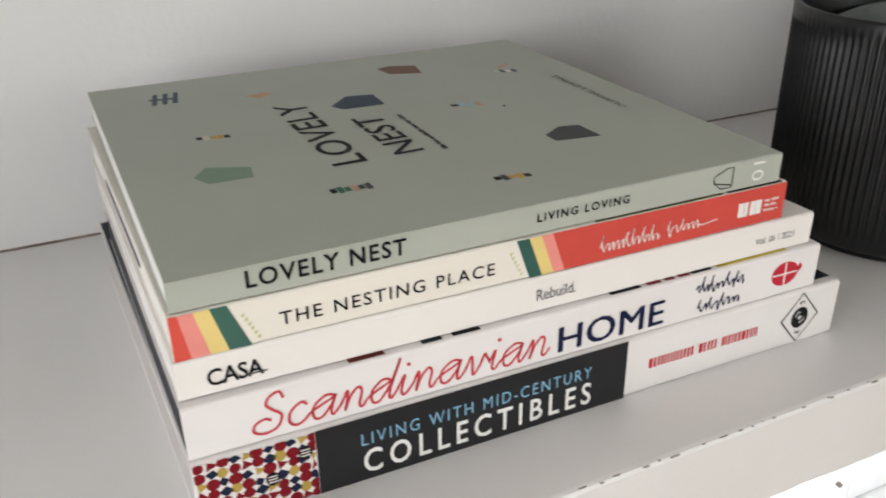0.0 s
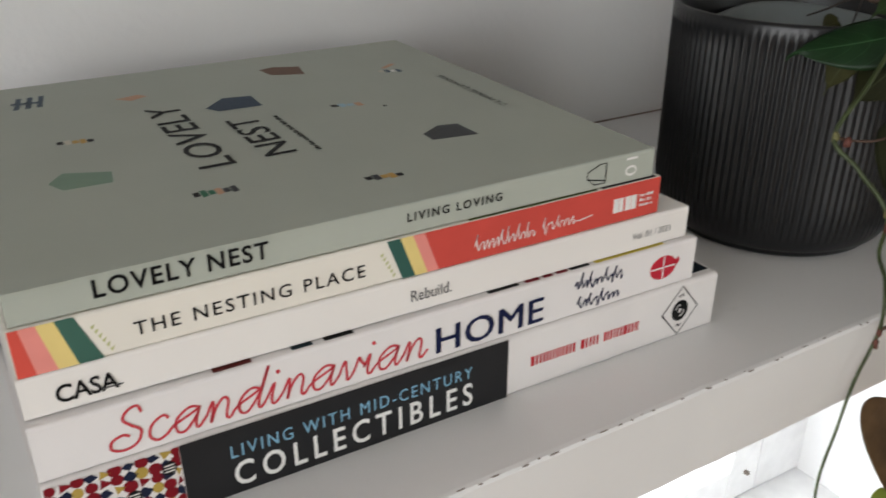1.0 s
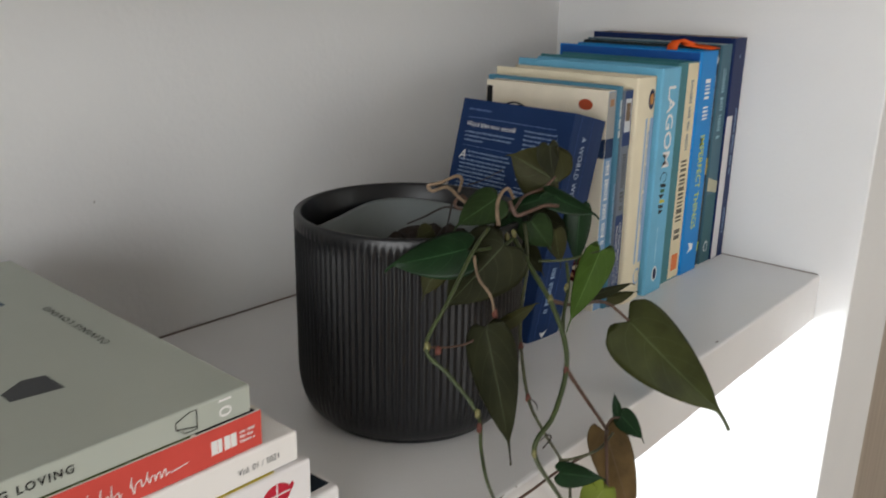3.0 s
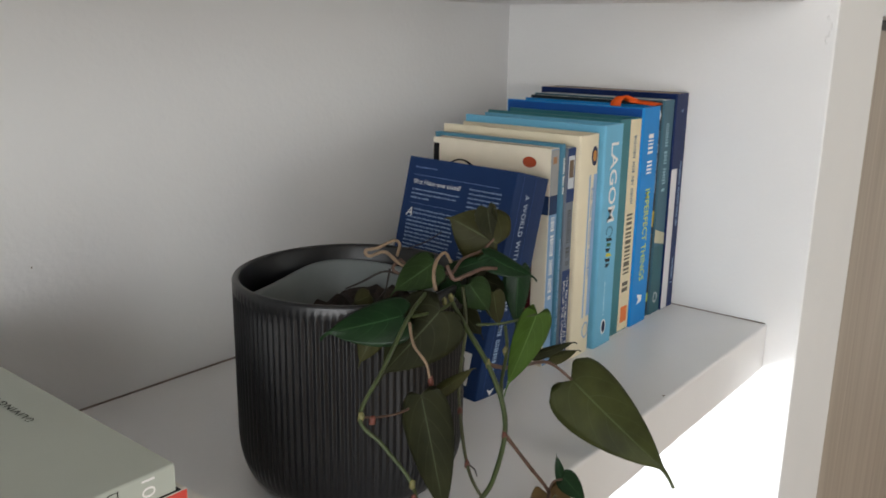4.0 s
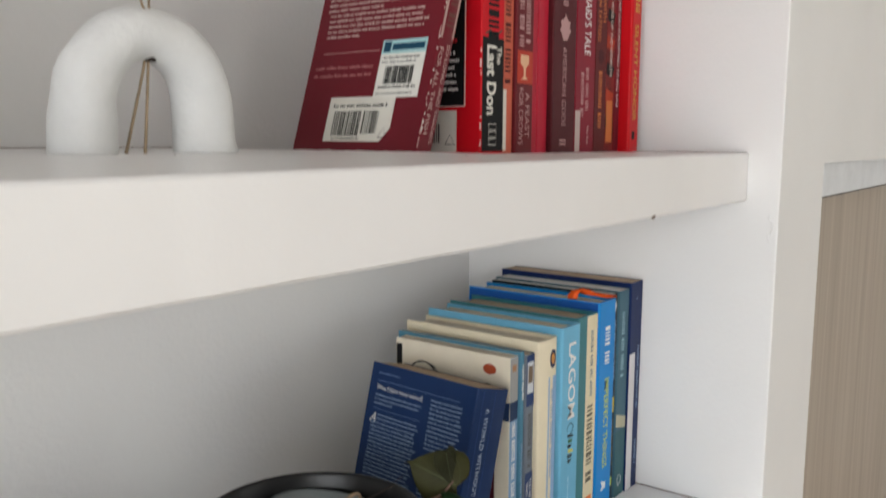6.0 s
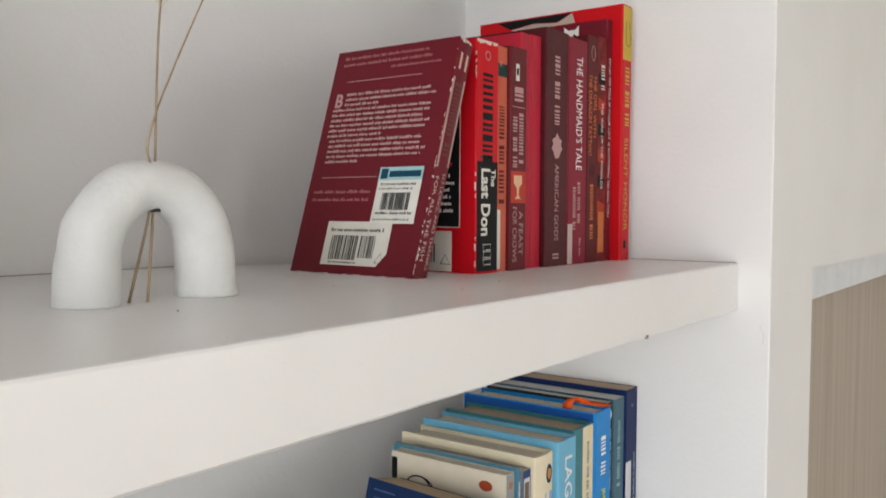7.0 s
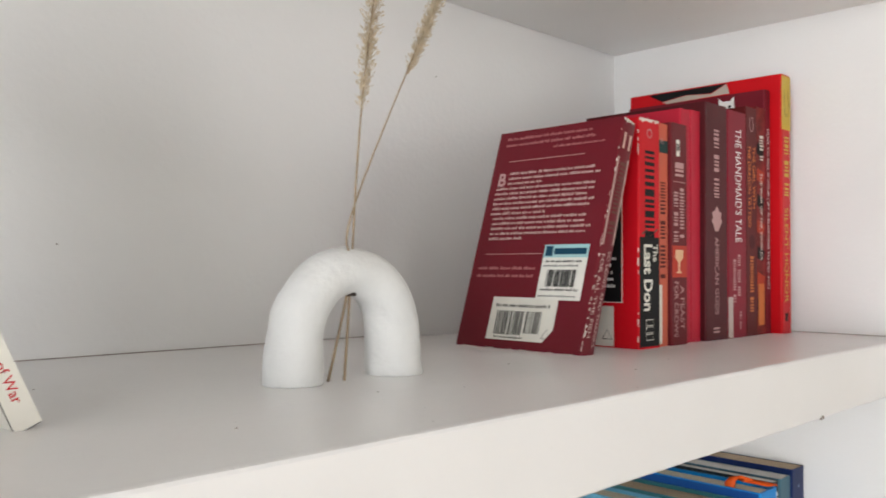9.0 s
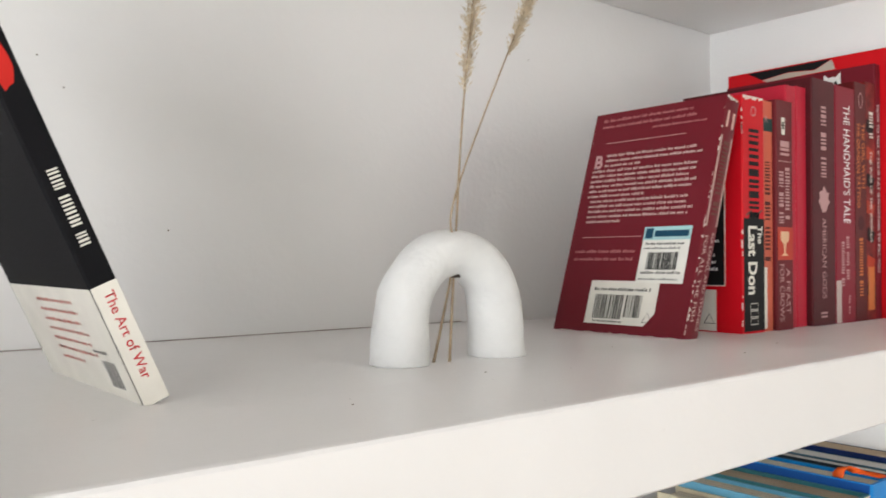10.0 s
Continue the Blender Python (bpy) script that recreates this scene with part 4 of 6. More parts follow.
# ---- upright books on the upper shelf ----
ROW_R = "row of red books"
MAROON = ink(hexc("74202b"), 0.38, "maroon_cover", 0.06, 30)
PALEPINK = ink(hexc("bda29d"), 0.5, "pale_pink_ink")
PINKINK = ink(hexc("b48d8c"), 0.5, "pink_ink")
bk = upright("leaning_maroon_book", -0.3310, -0.3165, 0.0915, UP + 0.0018, 0.1528, 0.1055, MAROON, "worn maroon paperback leaning on a row of red books", ROW_R, pages=M_PAGES_TAN, round_spine=0.0006)
ROSEINK = ink(hexc("a56a6c"), 0.5, "rose_ink")
bk.bars("back", 0.008, 0.1462, 0.080, 0.0021, 2, ROSEINK, pitch=0.0046, seed=1)
bk.bars("back", 0.052, 0.1372, 0.042, 0.0017, 1, ROSEINK, seed=6)
bk.rect("rule", "back", 0.014, 0.1300, 0.080, 0.1304, PINKINK)
bk.words("B", "back", 0.0075, 0.1120, 0.0130, PINKINK, bold=0.03)
bk.bars("back", 0.0170, 0.1200, 0.079, 0.0019, 3, PALEPINK, pitch=0.0036, seed=3)
bk.bars("back", 0.0070, 0.1092, 0.089, 0.0019, 6, PALEPINK, pitch=0.0036, seed=5)
bk.bars("back", 0.0100, 0.0876, 0.086, 0.0019, 5, PALEPINK, pitch=0.0036, seed=7)
bk.rect("rule", "back", 0.010, 0.0630, 0.060, 0.0634, PINKINK)
bk.bars("back", 0.0060, 0.0525, 0.054, 0.0021, 2, ROSEINK, pitch=0.0052, seed=8)
LABEL = ink(hexc("d8d5cb"), 0.5, "label_paper")
bk.rect("barcode_label", "back", 0.026, 0.006, 0.081, 0.034, LABEL, label="cream barcode label")
rg = random.Random(9)
x = 0.032
while x < 0.070:
    w = rg.choice((0.0004, 0.0008, 0.0012))
    if not 0.0545 < x < 0.057:
        bk.rect("barcode_line", "back", x, 0.0095 if x < 0.055 else 0.011, x + w, 0.0250, BLACK, lift=2 * EPS)
    x += w + rg.choice((0.0005, 0.0009))
bk.bars("back", 0.0300, 0.0275, 0.048, 0.0022, 1, BLACK, seed=4)
bk.bars("back", 0.0330, 0.0072, 0.026, 0.0014, 1, BLACK, seed=4)
bk.stroke("printed_mark", "back", [(0.0725, 0.0085), (0.0795, 0.0085), (0.076, 0.0145), (0.0725, 0.0085)], 0.0004, BLACK)
bk.rect("price_sticker", "back", 0.0620, 0.0330, 0.0975, 0.0690, ink(hexc("dcdad2"), 0.45, "sticker_paper"), lift=3 * EPS, label="shop price sticker with blue stripe")
bk.rect("sticker_stripe", "back", 0.0620, 0.0605, 0.0975, 0.0690, ink(hexc("9cc4c6"), 0.45, "sticker_blue"), lift=4 * EPS)
bk.rect("sticker_mark", "back", 0.0635, 0.0615, 0.0692, 0.0680, ink(hexc("1d4a63"), 0.45, "sticker_navy"), lift=5 * EPS)
bk.rect("sticker_mark", "back", 0.0705, 0.0625, 0.0960, 0.0665, ink(hexc("1d4a63"), 0.45, "sticker_navy"), lift=5 * EPS)
bk.bars("back", 0.0650, 0.0573, 0.030, 0.0016, 1, BLACK, seed=4, lift=5 * EPS)
bk.bars("back", 0.0640, 0.0545, 0.030, 0.0013, 1, GREYINK, seed=8, lift=5 * EPS)
x = 0.0680
while x < 0.0915:
    w = rg.choice((0.0004, 0.0008, 0.0011))
    bk.rect("barcode_line", "back", x, 0.0415, x + w, 0.0525, BLACK, lift=5 * EPS)
    x += w + rg.choice((0.0004, 0.0008))
bk.bars("back", 0.0650, 0.0388, 0.030, 0.0018, 1, BLACK, seed=5, lift=5 * EPS)
bk.bars("back", 0.0640, 0.0350, 0.031, 0.0013, 1, GREYINK, seed=7, lift=5 * EPS)
bk.rect("spine_panel", "spine", 0.026, 0.0008, 0.084, 0.0136, ink(hexc("a98d86"), 0.45, "dusty_pink_print"), label="dusty pink author panel")
bk.bars("spine", 0.029, 0.0040, 0.052, 0.0070, 1, ink(hexc("6d3f3a"), 0.45, "brown_print"), seed=3)
bk.words("SO LONG, AND THANKS", "spine", 0.088, 0.0078, 0.0046, PALEPINK, width=0.060)
bk.words("FOR ALL THE FISH", "spine", 0.090, 0.0020, 0.0046, PALEPINK, width=0.052)
bk.rect("emblem", "spine", 0.009, 0.0035, 0.020, 0.0115, ink(hexc("c9a59a"), 0.45, "pale_pink_print"))
for k in range(14):
    f = rg.random()
    bk.rect("worn_edge", "spine", 0.003 + 0.155 * f, 0.0, 0.003 + 0.155 * f + rg.uniform(0.0008, 0.003), rg.uniform(0.0003, 0.0009), LABEL, lift=2 * EPS)
for k in range(5):
    bk.rect("worn_edge", "spine", 0.0, 0.0010 + k * 0.0022, rg.uniform(0.0006, 0.0025), 0.0010 + k * 0.0022 + 0.0014, LABEL, lift=2 * EPS)
for k in range(22):
    f = rg.random()
    bk.rect("worn_edge", "back", 0.002 + 0.098 * f, 0.0, 0.002 + 0.098 * f + rg.uniform(0.001, 0.004), rg.uniform(0.0004, 0.0009), LABEL, lift=2 * EPS)
for k in range(18):
    f = rg.random()
    bk.rect("worn_edge", "back", bk.w - rg.uniform(0.0003, 0.0008), 0.002 + 0.146 * f, bk.w, 0.002 + 0.146 * f + rg.uniform(0.001, 0.004), PALEPINK, lift=2 * EPS)

slump(bk, 0.315)
SCARLET = ink(hexc("c1121f"), 0.36, "scarlet_cover", 0.05, 30)
bk = upright("scarlet_novel", -0.2540, -0.2265, 0.0985, UP, 0.1590, 0.106, SCARLET, "scarlet paperback novel with black panels", ROW_R, pages=M_PAGES_TAN)
bk.rect("cover_panel", "back", 0.012, 0.032, 0.092, 0.148, BLACK, label="black text panel with a pale border")
for a, b, c, d2 in ((0.011, 0.0315, 0.093, 0.0321), (0.011, 0.1479, 0.093, 0.1485), (0.0924, 0.0315, 0.093, 0.1485)):
    bk.rect("panel_border", "back", a, b, c, d2, LABEL, lift=2 * EPS)
bk.bars("back", 0.045, 0.120, 0.044, 0.0024, 6, WHITE, pitch=0.0050, seed=3)
bk.bars("back", 0.060, 0.080, 0.026, 0.0030, 2, RED, pitch=0.006, seed=3)
bk.bars("back", 0.035, 0.066, 0.054, 0.0024, 7, WHITE, pitch=0.0048, seed=4)
bk.rect("barcode_label", "back", 0.048, 0.001, 0.086, 0.029, LABEL, label="cream barcode label")
for k in range(13):
    bk.rect("barcode_line", "back", 0.050 + k * 0.0017, 0.007, 0.050 + k * 0.0017 + (0.0006 if k % 3 else 0.0011), 0.020, BLACK, lift=2 * EPS)
bk.stroke("printed_mark", "back", [(0.0765, 0.006), (0.0845, 0.006), (0.0805, 0.0125), (0.0765, 0.006)], 0.0006, BLACK)
bk.rect("black_panel", "spine", 0.082, 0.0010, 0.1575, 0.0265, BLACK)
bk.bars("spine", 0.022, 0.0075, 0.058, 0.0125, 1, BLACK, seed=5)
bk.words("The", "spine", 0.087, 0.0180, 0.0080, LABEL, width=0.012, bold=0.02)
bk.words("Last Don", "spine", 0.087, 0.0060, 0.0150, LABEL, width=0.046, bold=0.03)
bk.stroke("printed_mark", "spine", [(0.080, 0.004), (0.077, 0.010), (0.081, 0.015), (0.076, 0.024)], 0.0016, ink(hexc("7c4a44"), 0.4, "strings_print"))
bk.stroke("emblem", "spine", [(0.010 + 0.003 * math.cos(a * math.pi / 5), 0.0135 + 0.003 * math.sin(a * math.pi / 5)) for a in range(11)], 0.0008, PINKINK)
for k in range(3):
    bk.stroke("emblem", "spine", [(0.139 + k * 0.005, 0.009), (0.139 + k * 0.005, 0.018), (0.143 + k * 0.005, 0.018), (0.143 + k * 0.005, 0.009), (0.139 + k * 0.005, 0.009)], 0.0005, LABEL)
for k in range(16):
    f = rg.random()
    bk.rect("worn_edge", "back", bk.w - rg.uniform(0.0004, 0.0010), 0.004 + 0.15 * f, bk.w, 0.004 + 0.15 * f + rg.uniform(0.001, 0.004), LABEL, lift=2 * EPS)
for k in range(9):
    bk.rect("worn_edge", "spine", 0.0, 0.001 + k * 0.0028, rg.uniform(0.0005, 0.003), 0.001 + k * 0.0028 + 0.002, LABEL, lift=2 * EPS)

bk = upright("orange_red_book", -0.2255, -0.2110, 0.1010, UP, 0.1590, 0.106, ink(hexc("c0604a"), 0.4, "brick_cover", 0.1, 30), "faded orange-red paperback with a dark band", ROW_R, pages=M_PAGES_TAN)
bk.rect("dark_band", "spine", 0.012, 0.0004, 0.021, 0.0140, ink(hexc("22413f"), 0.45, "bottle_green_print"))
bk.words("R", "spine", 0.0145, 0.0045, 0.006, PINKINK, upright=True)
bk.bars("spine", 0.042, 0.0035, 0.070, 0.0070, 1, ink(hexc("5b2320"), 0.45, "dark_red_print"), seed=9)
bk.rect("spine_label", "spine", 0.115, 0.0010, 0.157, 0.0060, LABEL)

bk = upright("fantasy_novel", -0.2105, -0.1880, 0.0985, UP, 0.1610, 0.106, ink(hexc("6f2329"), 0.42, "wine_cover", 0.08, 30), "thick wine-red paperback with a goblet on its spine", ROW_R, pages=M_PAGES_TAN)
bk.rect("spine_label", "spine", 0.012, 0.0070, 0.024, 0.0115, LABEL)
bk.rect("spine_label", "spine", 0.015, 0.0078, 0.020, 0.0105, BLACK, lift=2 * EPS)
for k in range(2):
    bk.bars("spine", 0.0285 + 0.005 * k, 0.005, 0.002, 0.012, 1, PINKINK, seed=k)
bk.rect("rule", "spine", 0.0425, 0.003, 0.0430, 0.0195, PINKINK)
for k in range(2):
    bk.bars("spine", 0.047 + 0.003 * k, 0.0115 - 0.0085 * k, 0.040, 0.0060, 1, PINKINK, seed=3 + k)
bk.rect("spine_picture", "spine", 0.089, 0.0010, 0.112, 0.0215, ink(hexc("b03a2a"), 0.4, "ember_print"), label="glowing red goblet picture")
bk.patch("spine_picture", "spine", [(0.092, 0.005), (0.098, 0.005), (0.101, 0.009), (0.107, 0.0095), (0.109, 0.006), (0.109, 0.015), (0.107, 0.0115), (0.101, 0.012), (0.098, 0.016), (0.092, 0.016)], ink(hexc("d9b08c"), 0.4, "goblet_print"), lift=2 * EPS)
bk.words("A FEAST", "spine", 0.118, 0.0120, 0.0080, PINKINK, width=0.032)
bk.words("FOR CROWS", "spine", 0.115, 0.0035, 0.0080, PINKINK, width=0.040)

CRIMSON = ink(hexc("b02337"), 0.4, "crimson_cover", 0.05, 30)
for a, b, hh in ((-0.1875, -0.1730, 0.1750), (-0.1725, -0.1575, 0.1760)):
    bk = upright("crimson_book", a, b, 0.1040, UP, hh, 0.112, CRIMSON, "plain crimson paperback between thicker red books", ROW_R)

bk = upright("thick_maroon_novel", -0.1570, -0.1212, 0.1000, UP, 0.1840, 0.110, ink(hexc("561c22"), 0.42, "oxblood_cover", 0.12, 45), "thick oxblood paperback with an emblem on its spine", ROW_R, pages=M_PAGES_TAN)
bk.bars("spine", 0.020, 0.0135, 0.056, 0.0080, 1, PINKINK, seed=4)
bk.patch("emblem", "spine", [(0.090 + 0.0085 * math.cos(a * math.pi / 9) * (1 + 0.25 * math.sin(a * 2.3)), 0.018 + 0.0075 * math.sin(a * math.pi / 9) * (1 + 0.2 * math.cos(a * 3.1))) for a in range(18)], PINKINK)
bk.words("AMERICAN GODS", "spine", 0.104, 0.0145, 0.0090, PINKINK, width=0.060)
bk.bars("spine", 0.174, 0.012, 0.004, 0.010, 1, PINKINK)

bk = upright("crimson_novel", -0.1205, -0.0880, 0.1000, UP, 0.1830, 0.112, ink(hexc("8c1c30"), 0.4, "rose_red_cover", 0.05, 30), "rose-red paperback with bold white spine title", ROW_R)
bk.words("THE HANDMAID'S TALE", "spine", 0.014, 0.0130, 0.0150, WHITE, width=0.092)
for k in range(2):
    bk.bars("spine", 0.116 + 0.004 * k, 0.0165 - 0.008 * k, 0.034, 0.0050, 1, PINKINK, seed=2 + k)
bk.rect("spine_label", "spine", 0.150, 0.0005, 0.1825, 0.0085, ink(hexc("b9aaa4"), 0.5, "grey_label"))
bk.bars("spine", 0.162, 0.020, 0.015, 0.003, 1, PINKINK)

bk = upright("dark_red_thriller", -0.0872, -0.0662, 0.1005, UP, 0.1900, 0.112, ink(hexc("60181a"), 0.4, "dark_red_cover", 0.06, 30), "dark red paperback with orange spine lettering", ROW_R, pages=M_PAGES_TAN)
ORANGE = ink(hexc("c2703c"), 0.45, "orange_ink")
bk.stroke("emblem", "spine", [(0.014 + 0.006 * math.cos(a * math.pi / 6), 0.0105 + 0.0035 * math.sin(a * math.pi / 6)) for a in range(13)], 0.0008, PINKINK)
bk.words("THE GIRL WITH", "spine", 0.032, 0.0120, 0.0075, ORANGE, width=0.052, bold=0.008)
bk.words("THE DRAGON TATTOO", "spine", 0.032, 0.0035, 0.0075, ORANGE, width=0.068, bold=0.008)
bk.patch("emblem", "spine", [(0.112 + 0.006 * math.cos(a * math.pi / 6), 0.0105 + 0.005 * math.sin(a * math.pi / 6)) for a in range(12)], ink(hexc("4c151b"), 0.45, "dark_wine_print"))
bk.bars("spine", 0.124, 0.0070, 0.050, 0.0060, 1, ORANGE, seed=3)

bk = upright("mottled_red_book", -0.0655, -0.0475, 0.1015, UP, 0.1930, 0.112, ink(hexc("7d2322"), 0.42, "mottled_red_cover", 0.5, 90), "mottled red and black paperback with pale title", ROW_R, pages=M_PAGES_TAN)
for k in range(7):
    a = 0.03 + 0.022 * k
    bk.patch("spine_picture", "spine", [(a, 0.002), (a + 0.010, 0.001), (a + 0.013, 0.012), (a + 0.004, 0.016)], (BLACK, ink(hexc("a5381f"), 0.4, "flame_print"))[k % 2])
bk.bars("spine", 0.024, 0.0060, 0.022, 0.0070, 1, LABEL, seed=2, lift=3 * EPS)
bk.words("THE WAR OF THE WORLDS", "spine", 0.056, 0.0065, 0.0062, LABEL, width=0.074, bold=0.006, lift=3 * EPS)
bk.rect("spine_label", "spine", 0.150, 0.003, 0.185, 0.014, ORANGE, lift=2 * EPS)

bk = upright("humour_book", -0.0470, -0.0362, 0.1020, UP, 0.2105, 0.135, ink(hexc("7a1f2c"), 0.42, "burgundy_cover", 0.05, 30), "slim burgundy book with a white cat on its cover", ROW_R)
bk.words("HOW TO TELL IF YOUR CAT IS PLOTTING TO KILL YOU", "spine", 0.034, 0.0035, 0.0052, WHITE, width=0.138, bold=0.006)
cu, cv = 0.100, 0.1985
bk.patch("printed_cat", "back", [(cu + 0.0075 * math.cos(a), cv + 0.0065 * math.sin(a)) for a in [k * math.pi / 9 for k in range(18)]], WHITE)
for s in (-1, 1):
    bk.patch("printed_cat", "back", [(cu + s * 0.002, cv + 0.005), (cu + s * 0.0072, cv + 0.0095), (cu + s * 0.0072, cv + 0.001)], WHITE, lift=1.5 * EPS)
    bk.patch("printed_cat", "back", [(cu + s * 0.003 + 0.0014 * math.cos(a), cv + 0.001 + 0.0014 * math.sin(a)) for a in [k * math.pi / 5 for k in range(10)]], BLACK, lift=3 * EPS)

bk = upright("tall_red_hardback", -0.0358, -0.0165, 0.0925, UP, 0.2245, 0.150, ink(hexc("c3141d"), 0.34, "poppy_red_cover", 0.04, 30), "tall poppy-red hardback with a gold spine band", ROW_R, hard=True)
GOLD = ink(hexc("c7ab45"), 0.4, "gold_print")
bk.rect("gold_band", "spine", 0.001, 0.0006, 0.048, 0.0187, GOLD, label="gold upper end of the spine")
bk.stroke("emblem", "spine", [(0.014, 0.006), (0.034, 0.006), (0.036, 0.012), (0.030, 0.016), (0.014, 0.012)], 0.0012, ink(hexc("7a6a2a"), 0.4, "dark_gold_print"))
bk.bars("spine", 0.054, 0.0055, 0.055, 0.0085, 1, GOLD, seed=4)
bk.words("SILENT HONOR", "spine", 0.116, 0.0055, 0.0100, GOLD, width=0.082)
bk.rect("emblem", "spine", 0.207, 0.006, 0.214, 0.0115, BLACK)
bk.patch("cover_print", "back", [(0.020, 0.2235), (0.100, 0.2235), (0.085, 0.2165), (0.06, 0.2185), (0.035, 0.2155)], BLACK)
bk.patch("cover_print", "back", [(0.035, 0.2150), (0.06, 0.2182), (0.085, 0.2160), (0.100, 0.2230), (0.103, 0.2140), (0.04, 0.2130)], ink(hexc("b7aca0"), 0.5, "pale_cloud_print"))

# black and white book leaning the other way
AW = upright("leaning_black_book", -0.6564, -0.6469, 0.0815, UP - 0.0002, 0.190, 0.108, ink((0.007, 0.007, 0.009), 0.72, "soft_black_cover", 0.1, 30), "black and white paperback leaning at a steep angle", "", lean=-24.0, pages=M_PAGES)
bk = AW
bk.rect("white_panel", "spine", 0.1452, 0.0002, 0.1898, 0.0093, ink(hexc("e2ded4"), 0.45, "bone_cover"))
bk.rect("white_panel", "back", 0.0005, 0.0003, bk.w - 0.0005, 0.0448, ink(hexc("d9d5cc"), 0.45, "bone_back_cover"))
bk.bars("spine", 0.105, 0.0032, 0.027, 0.0036, 1, LABEL, seed=6)
bk.words("The Art of War", "spine", 0.1480, 0.0034, 0.0050, RED, width=0.0325, bold=0.006)
bk.bars("back", 0.034, 0.0385, 0.050, 0.0015, 7, ink(hexc("c9837b"), 0.5, "faded_red_ink"), pitch=0.0042, seed=3)
for k in range(9):
    bk.rect("barcode_line", "back", 0.084 + k * 0.0015, 0.006, 0.0848 + k * 0.0015 + 0.0003 * (k % 3), 0.0165, GREYINK)
bk.bars("back", 0.080, 0.0195, 0.017, 0.0012, 1, GREYINK)
POPPY = ink(hexc("c42a24"), 0.45, "poppy_print")
bk.patch("printed_flower", "spine", [(0.070 + 0.0075 * math.cos(a * math.pi / 7) * (1 + 0.3 * math.sin(a * 3)), 0.0040 + 0.0036 * math.sin(a * math.pi / 7)) for a in range(14)], POPPY)
bk.patch("printed_flower", "back", [(0.102 + 0.006 * math.cos(a * math.pi / 7) * (1 + 0.3 * math.sin(a * 3)), 0.117 + 0.008 * math.sin(a * math.pi / 7)) for a in range(14)], POPPY)
bk.bars("back", 0.020, 0.110, 0.055, 0.0030, 3, GREYINK, pitch=0.012, seed=9)

# orange bookmark tab out of the bright blue book
bm = bmesh.new()
path = [(-0.0830, 0.118, 0.1840), (-0.0825, 0.1175, 0.1905), (-0.0790, 0.115, 0.1945), (-0.0745, 0.112, 0.1930), (-0.0700, 0.107, 0.1905), (-0.0655, 0.099, 0.1895), (-0.0615, 0.0905, 0.1880)]
prev = None
for k, p in enumerate(path):
    w = (0.0045, 0.0050, 0.0050, 0.0048, 0.0050, 0.0052, 0.0045)[k]
    quad = [bm.verts.new(Vector(p) + Vector((sx * w * 0.62, -sx * w * 0.70, sx * w * 0.15 + sz * 0.0003))) for sx, sz in ((-1, -1), (1, -1), (1, 1), (-1, 1))]
    if prev:
        for i in range(4):
            bm.faces.new((prev[i], prev[(i + 1) % 4], quad[(i + 1) % 4], quad[i]))
    else:
        bm.faces.new(quad)
    prev = quad
bm.faces.new(prev)
tagged(new("bookmark", mesh_of("bookmark", bm, ink(hexc("e0591f"), 0.5, "orange_ribbon"), True)), "bright orange ribbon bookmark hanging out of a book", "bookmark")

# ---- ribbed pot ----
PX, PY, PR, PH = -0.410, 0.1015, 0.0632, 0.1156
M_POT = node_mat("charcoal_ceramic", (0.0052, 0.0054, 0.0064), 0.37, spread=0.12, scale=30, bump=0.05, bump_scale=500, spec=0.45)
M_LINER = node_mat("grey_green_plastic", (0.155, 0.175, 0.175), 0.5, spread=0.08, scale=40, spots=0.4, spot_colour=(0.05, 0.04, 0.03))
M_SOIL = node_mat("dark_potting_soil", (0.022, 0.015, 0.011), 0.95, spread=0.6, scale=160, bump=1.0, bump_scale=300)
pot = thing("plant_pot", pose(PX, PY, 0), "charcoal ribbed ceramic plant pot on the shelf", "plant pot")


def lathe(profile, n, outer, ribs=0, rib_depth=0.0, rib_from=0.0, rib_to=1.0):
    """A turned body; between two heights its wall carries upright ribs."""
    bm = bmesh.new()
    rings = []
    for k, (r, z) in enumerate(profile):
        ring = []
        for i in range(n):
            a = 2 * math.pi * i / n
            rr = r
            if ribs and rib_from <= z <= rib_to and k < outer:
                fade = min(1, (z - rib_from) / 0.012, (rib_to - z) / 0.002)
                rr = r - rib_depth * max(0, fade) * (1 - abs(math.sin(ribs * a / 2)) ** 1.6)
            ring.append(bm.verts.new((rr * math.cos(a), rr * math.sin(a), z)))
        rings.append(ring)
    for p, q in zip(rings, rings[1:]):
        for i in range(n):
            bm.faces.new((p[i], p[(i + 1) % n], q[(i + 1) % n], q[i]))
    return bm


RB = 0.0540
prof = [(0.0001, 0.0006), (RB - 0.004, 0.0006), (RB - 0.002, 0.0), (RB - 0.0005, 0.0016), (RB, 0.0036)]
for k in range(1, 13):
    a = math.pi / 2 * k / 12
    prof.append((RB + (PR - RB) * math.sin(a), 0.0036 + 0.0264 * (1 - math.cos(a))))
prof += [(PR, 0.032 + (PH - 0.041) * k / 14) for k in range(0, 15)]
prof += [(PR, PH - 0.0069), (PR, PH - 0.0016), (PR - 0.0005, PH - 0.0005), (PR - 0.0016, PH), (PR - 0.0030, PH - 0.0002), (PR - 0.0040, PH - 0.0014), (PR - 0.0042, 0.095), (PR - 0.0045, 0.04), (PR - 0.012, 0.012), (0.0001, 0.010)]
part("pot_body", lathe(prof, 104 * 8, 33, 104, 0.0012, 0.010, PH - 0.0070), M_POT, pot, smooth=True)
bm = bmesh.new()
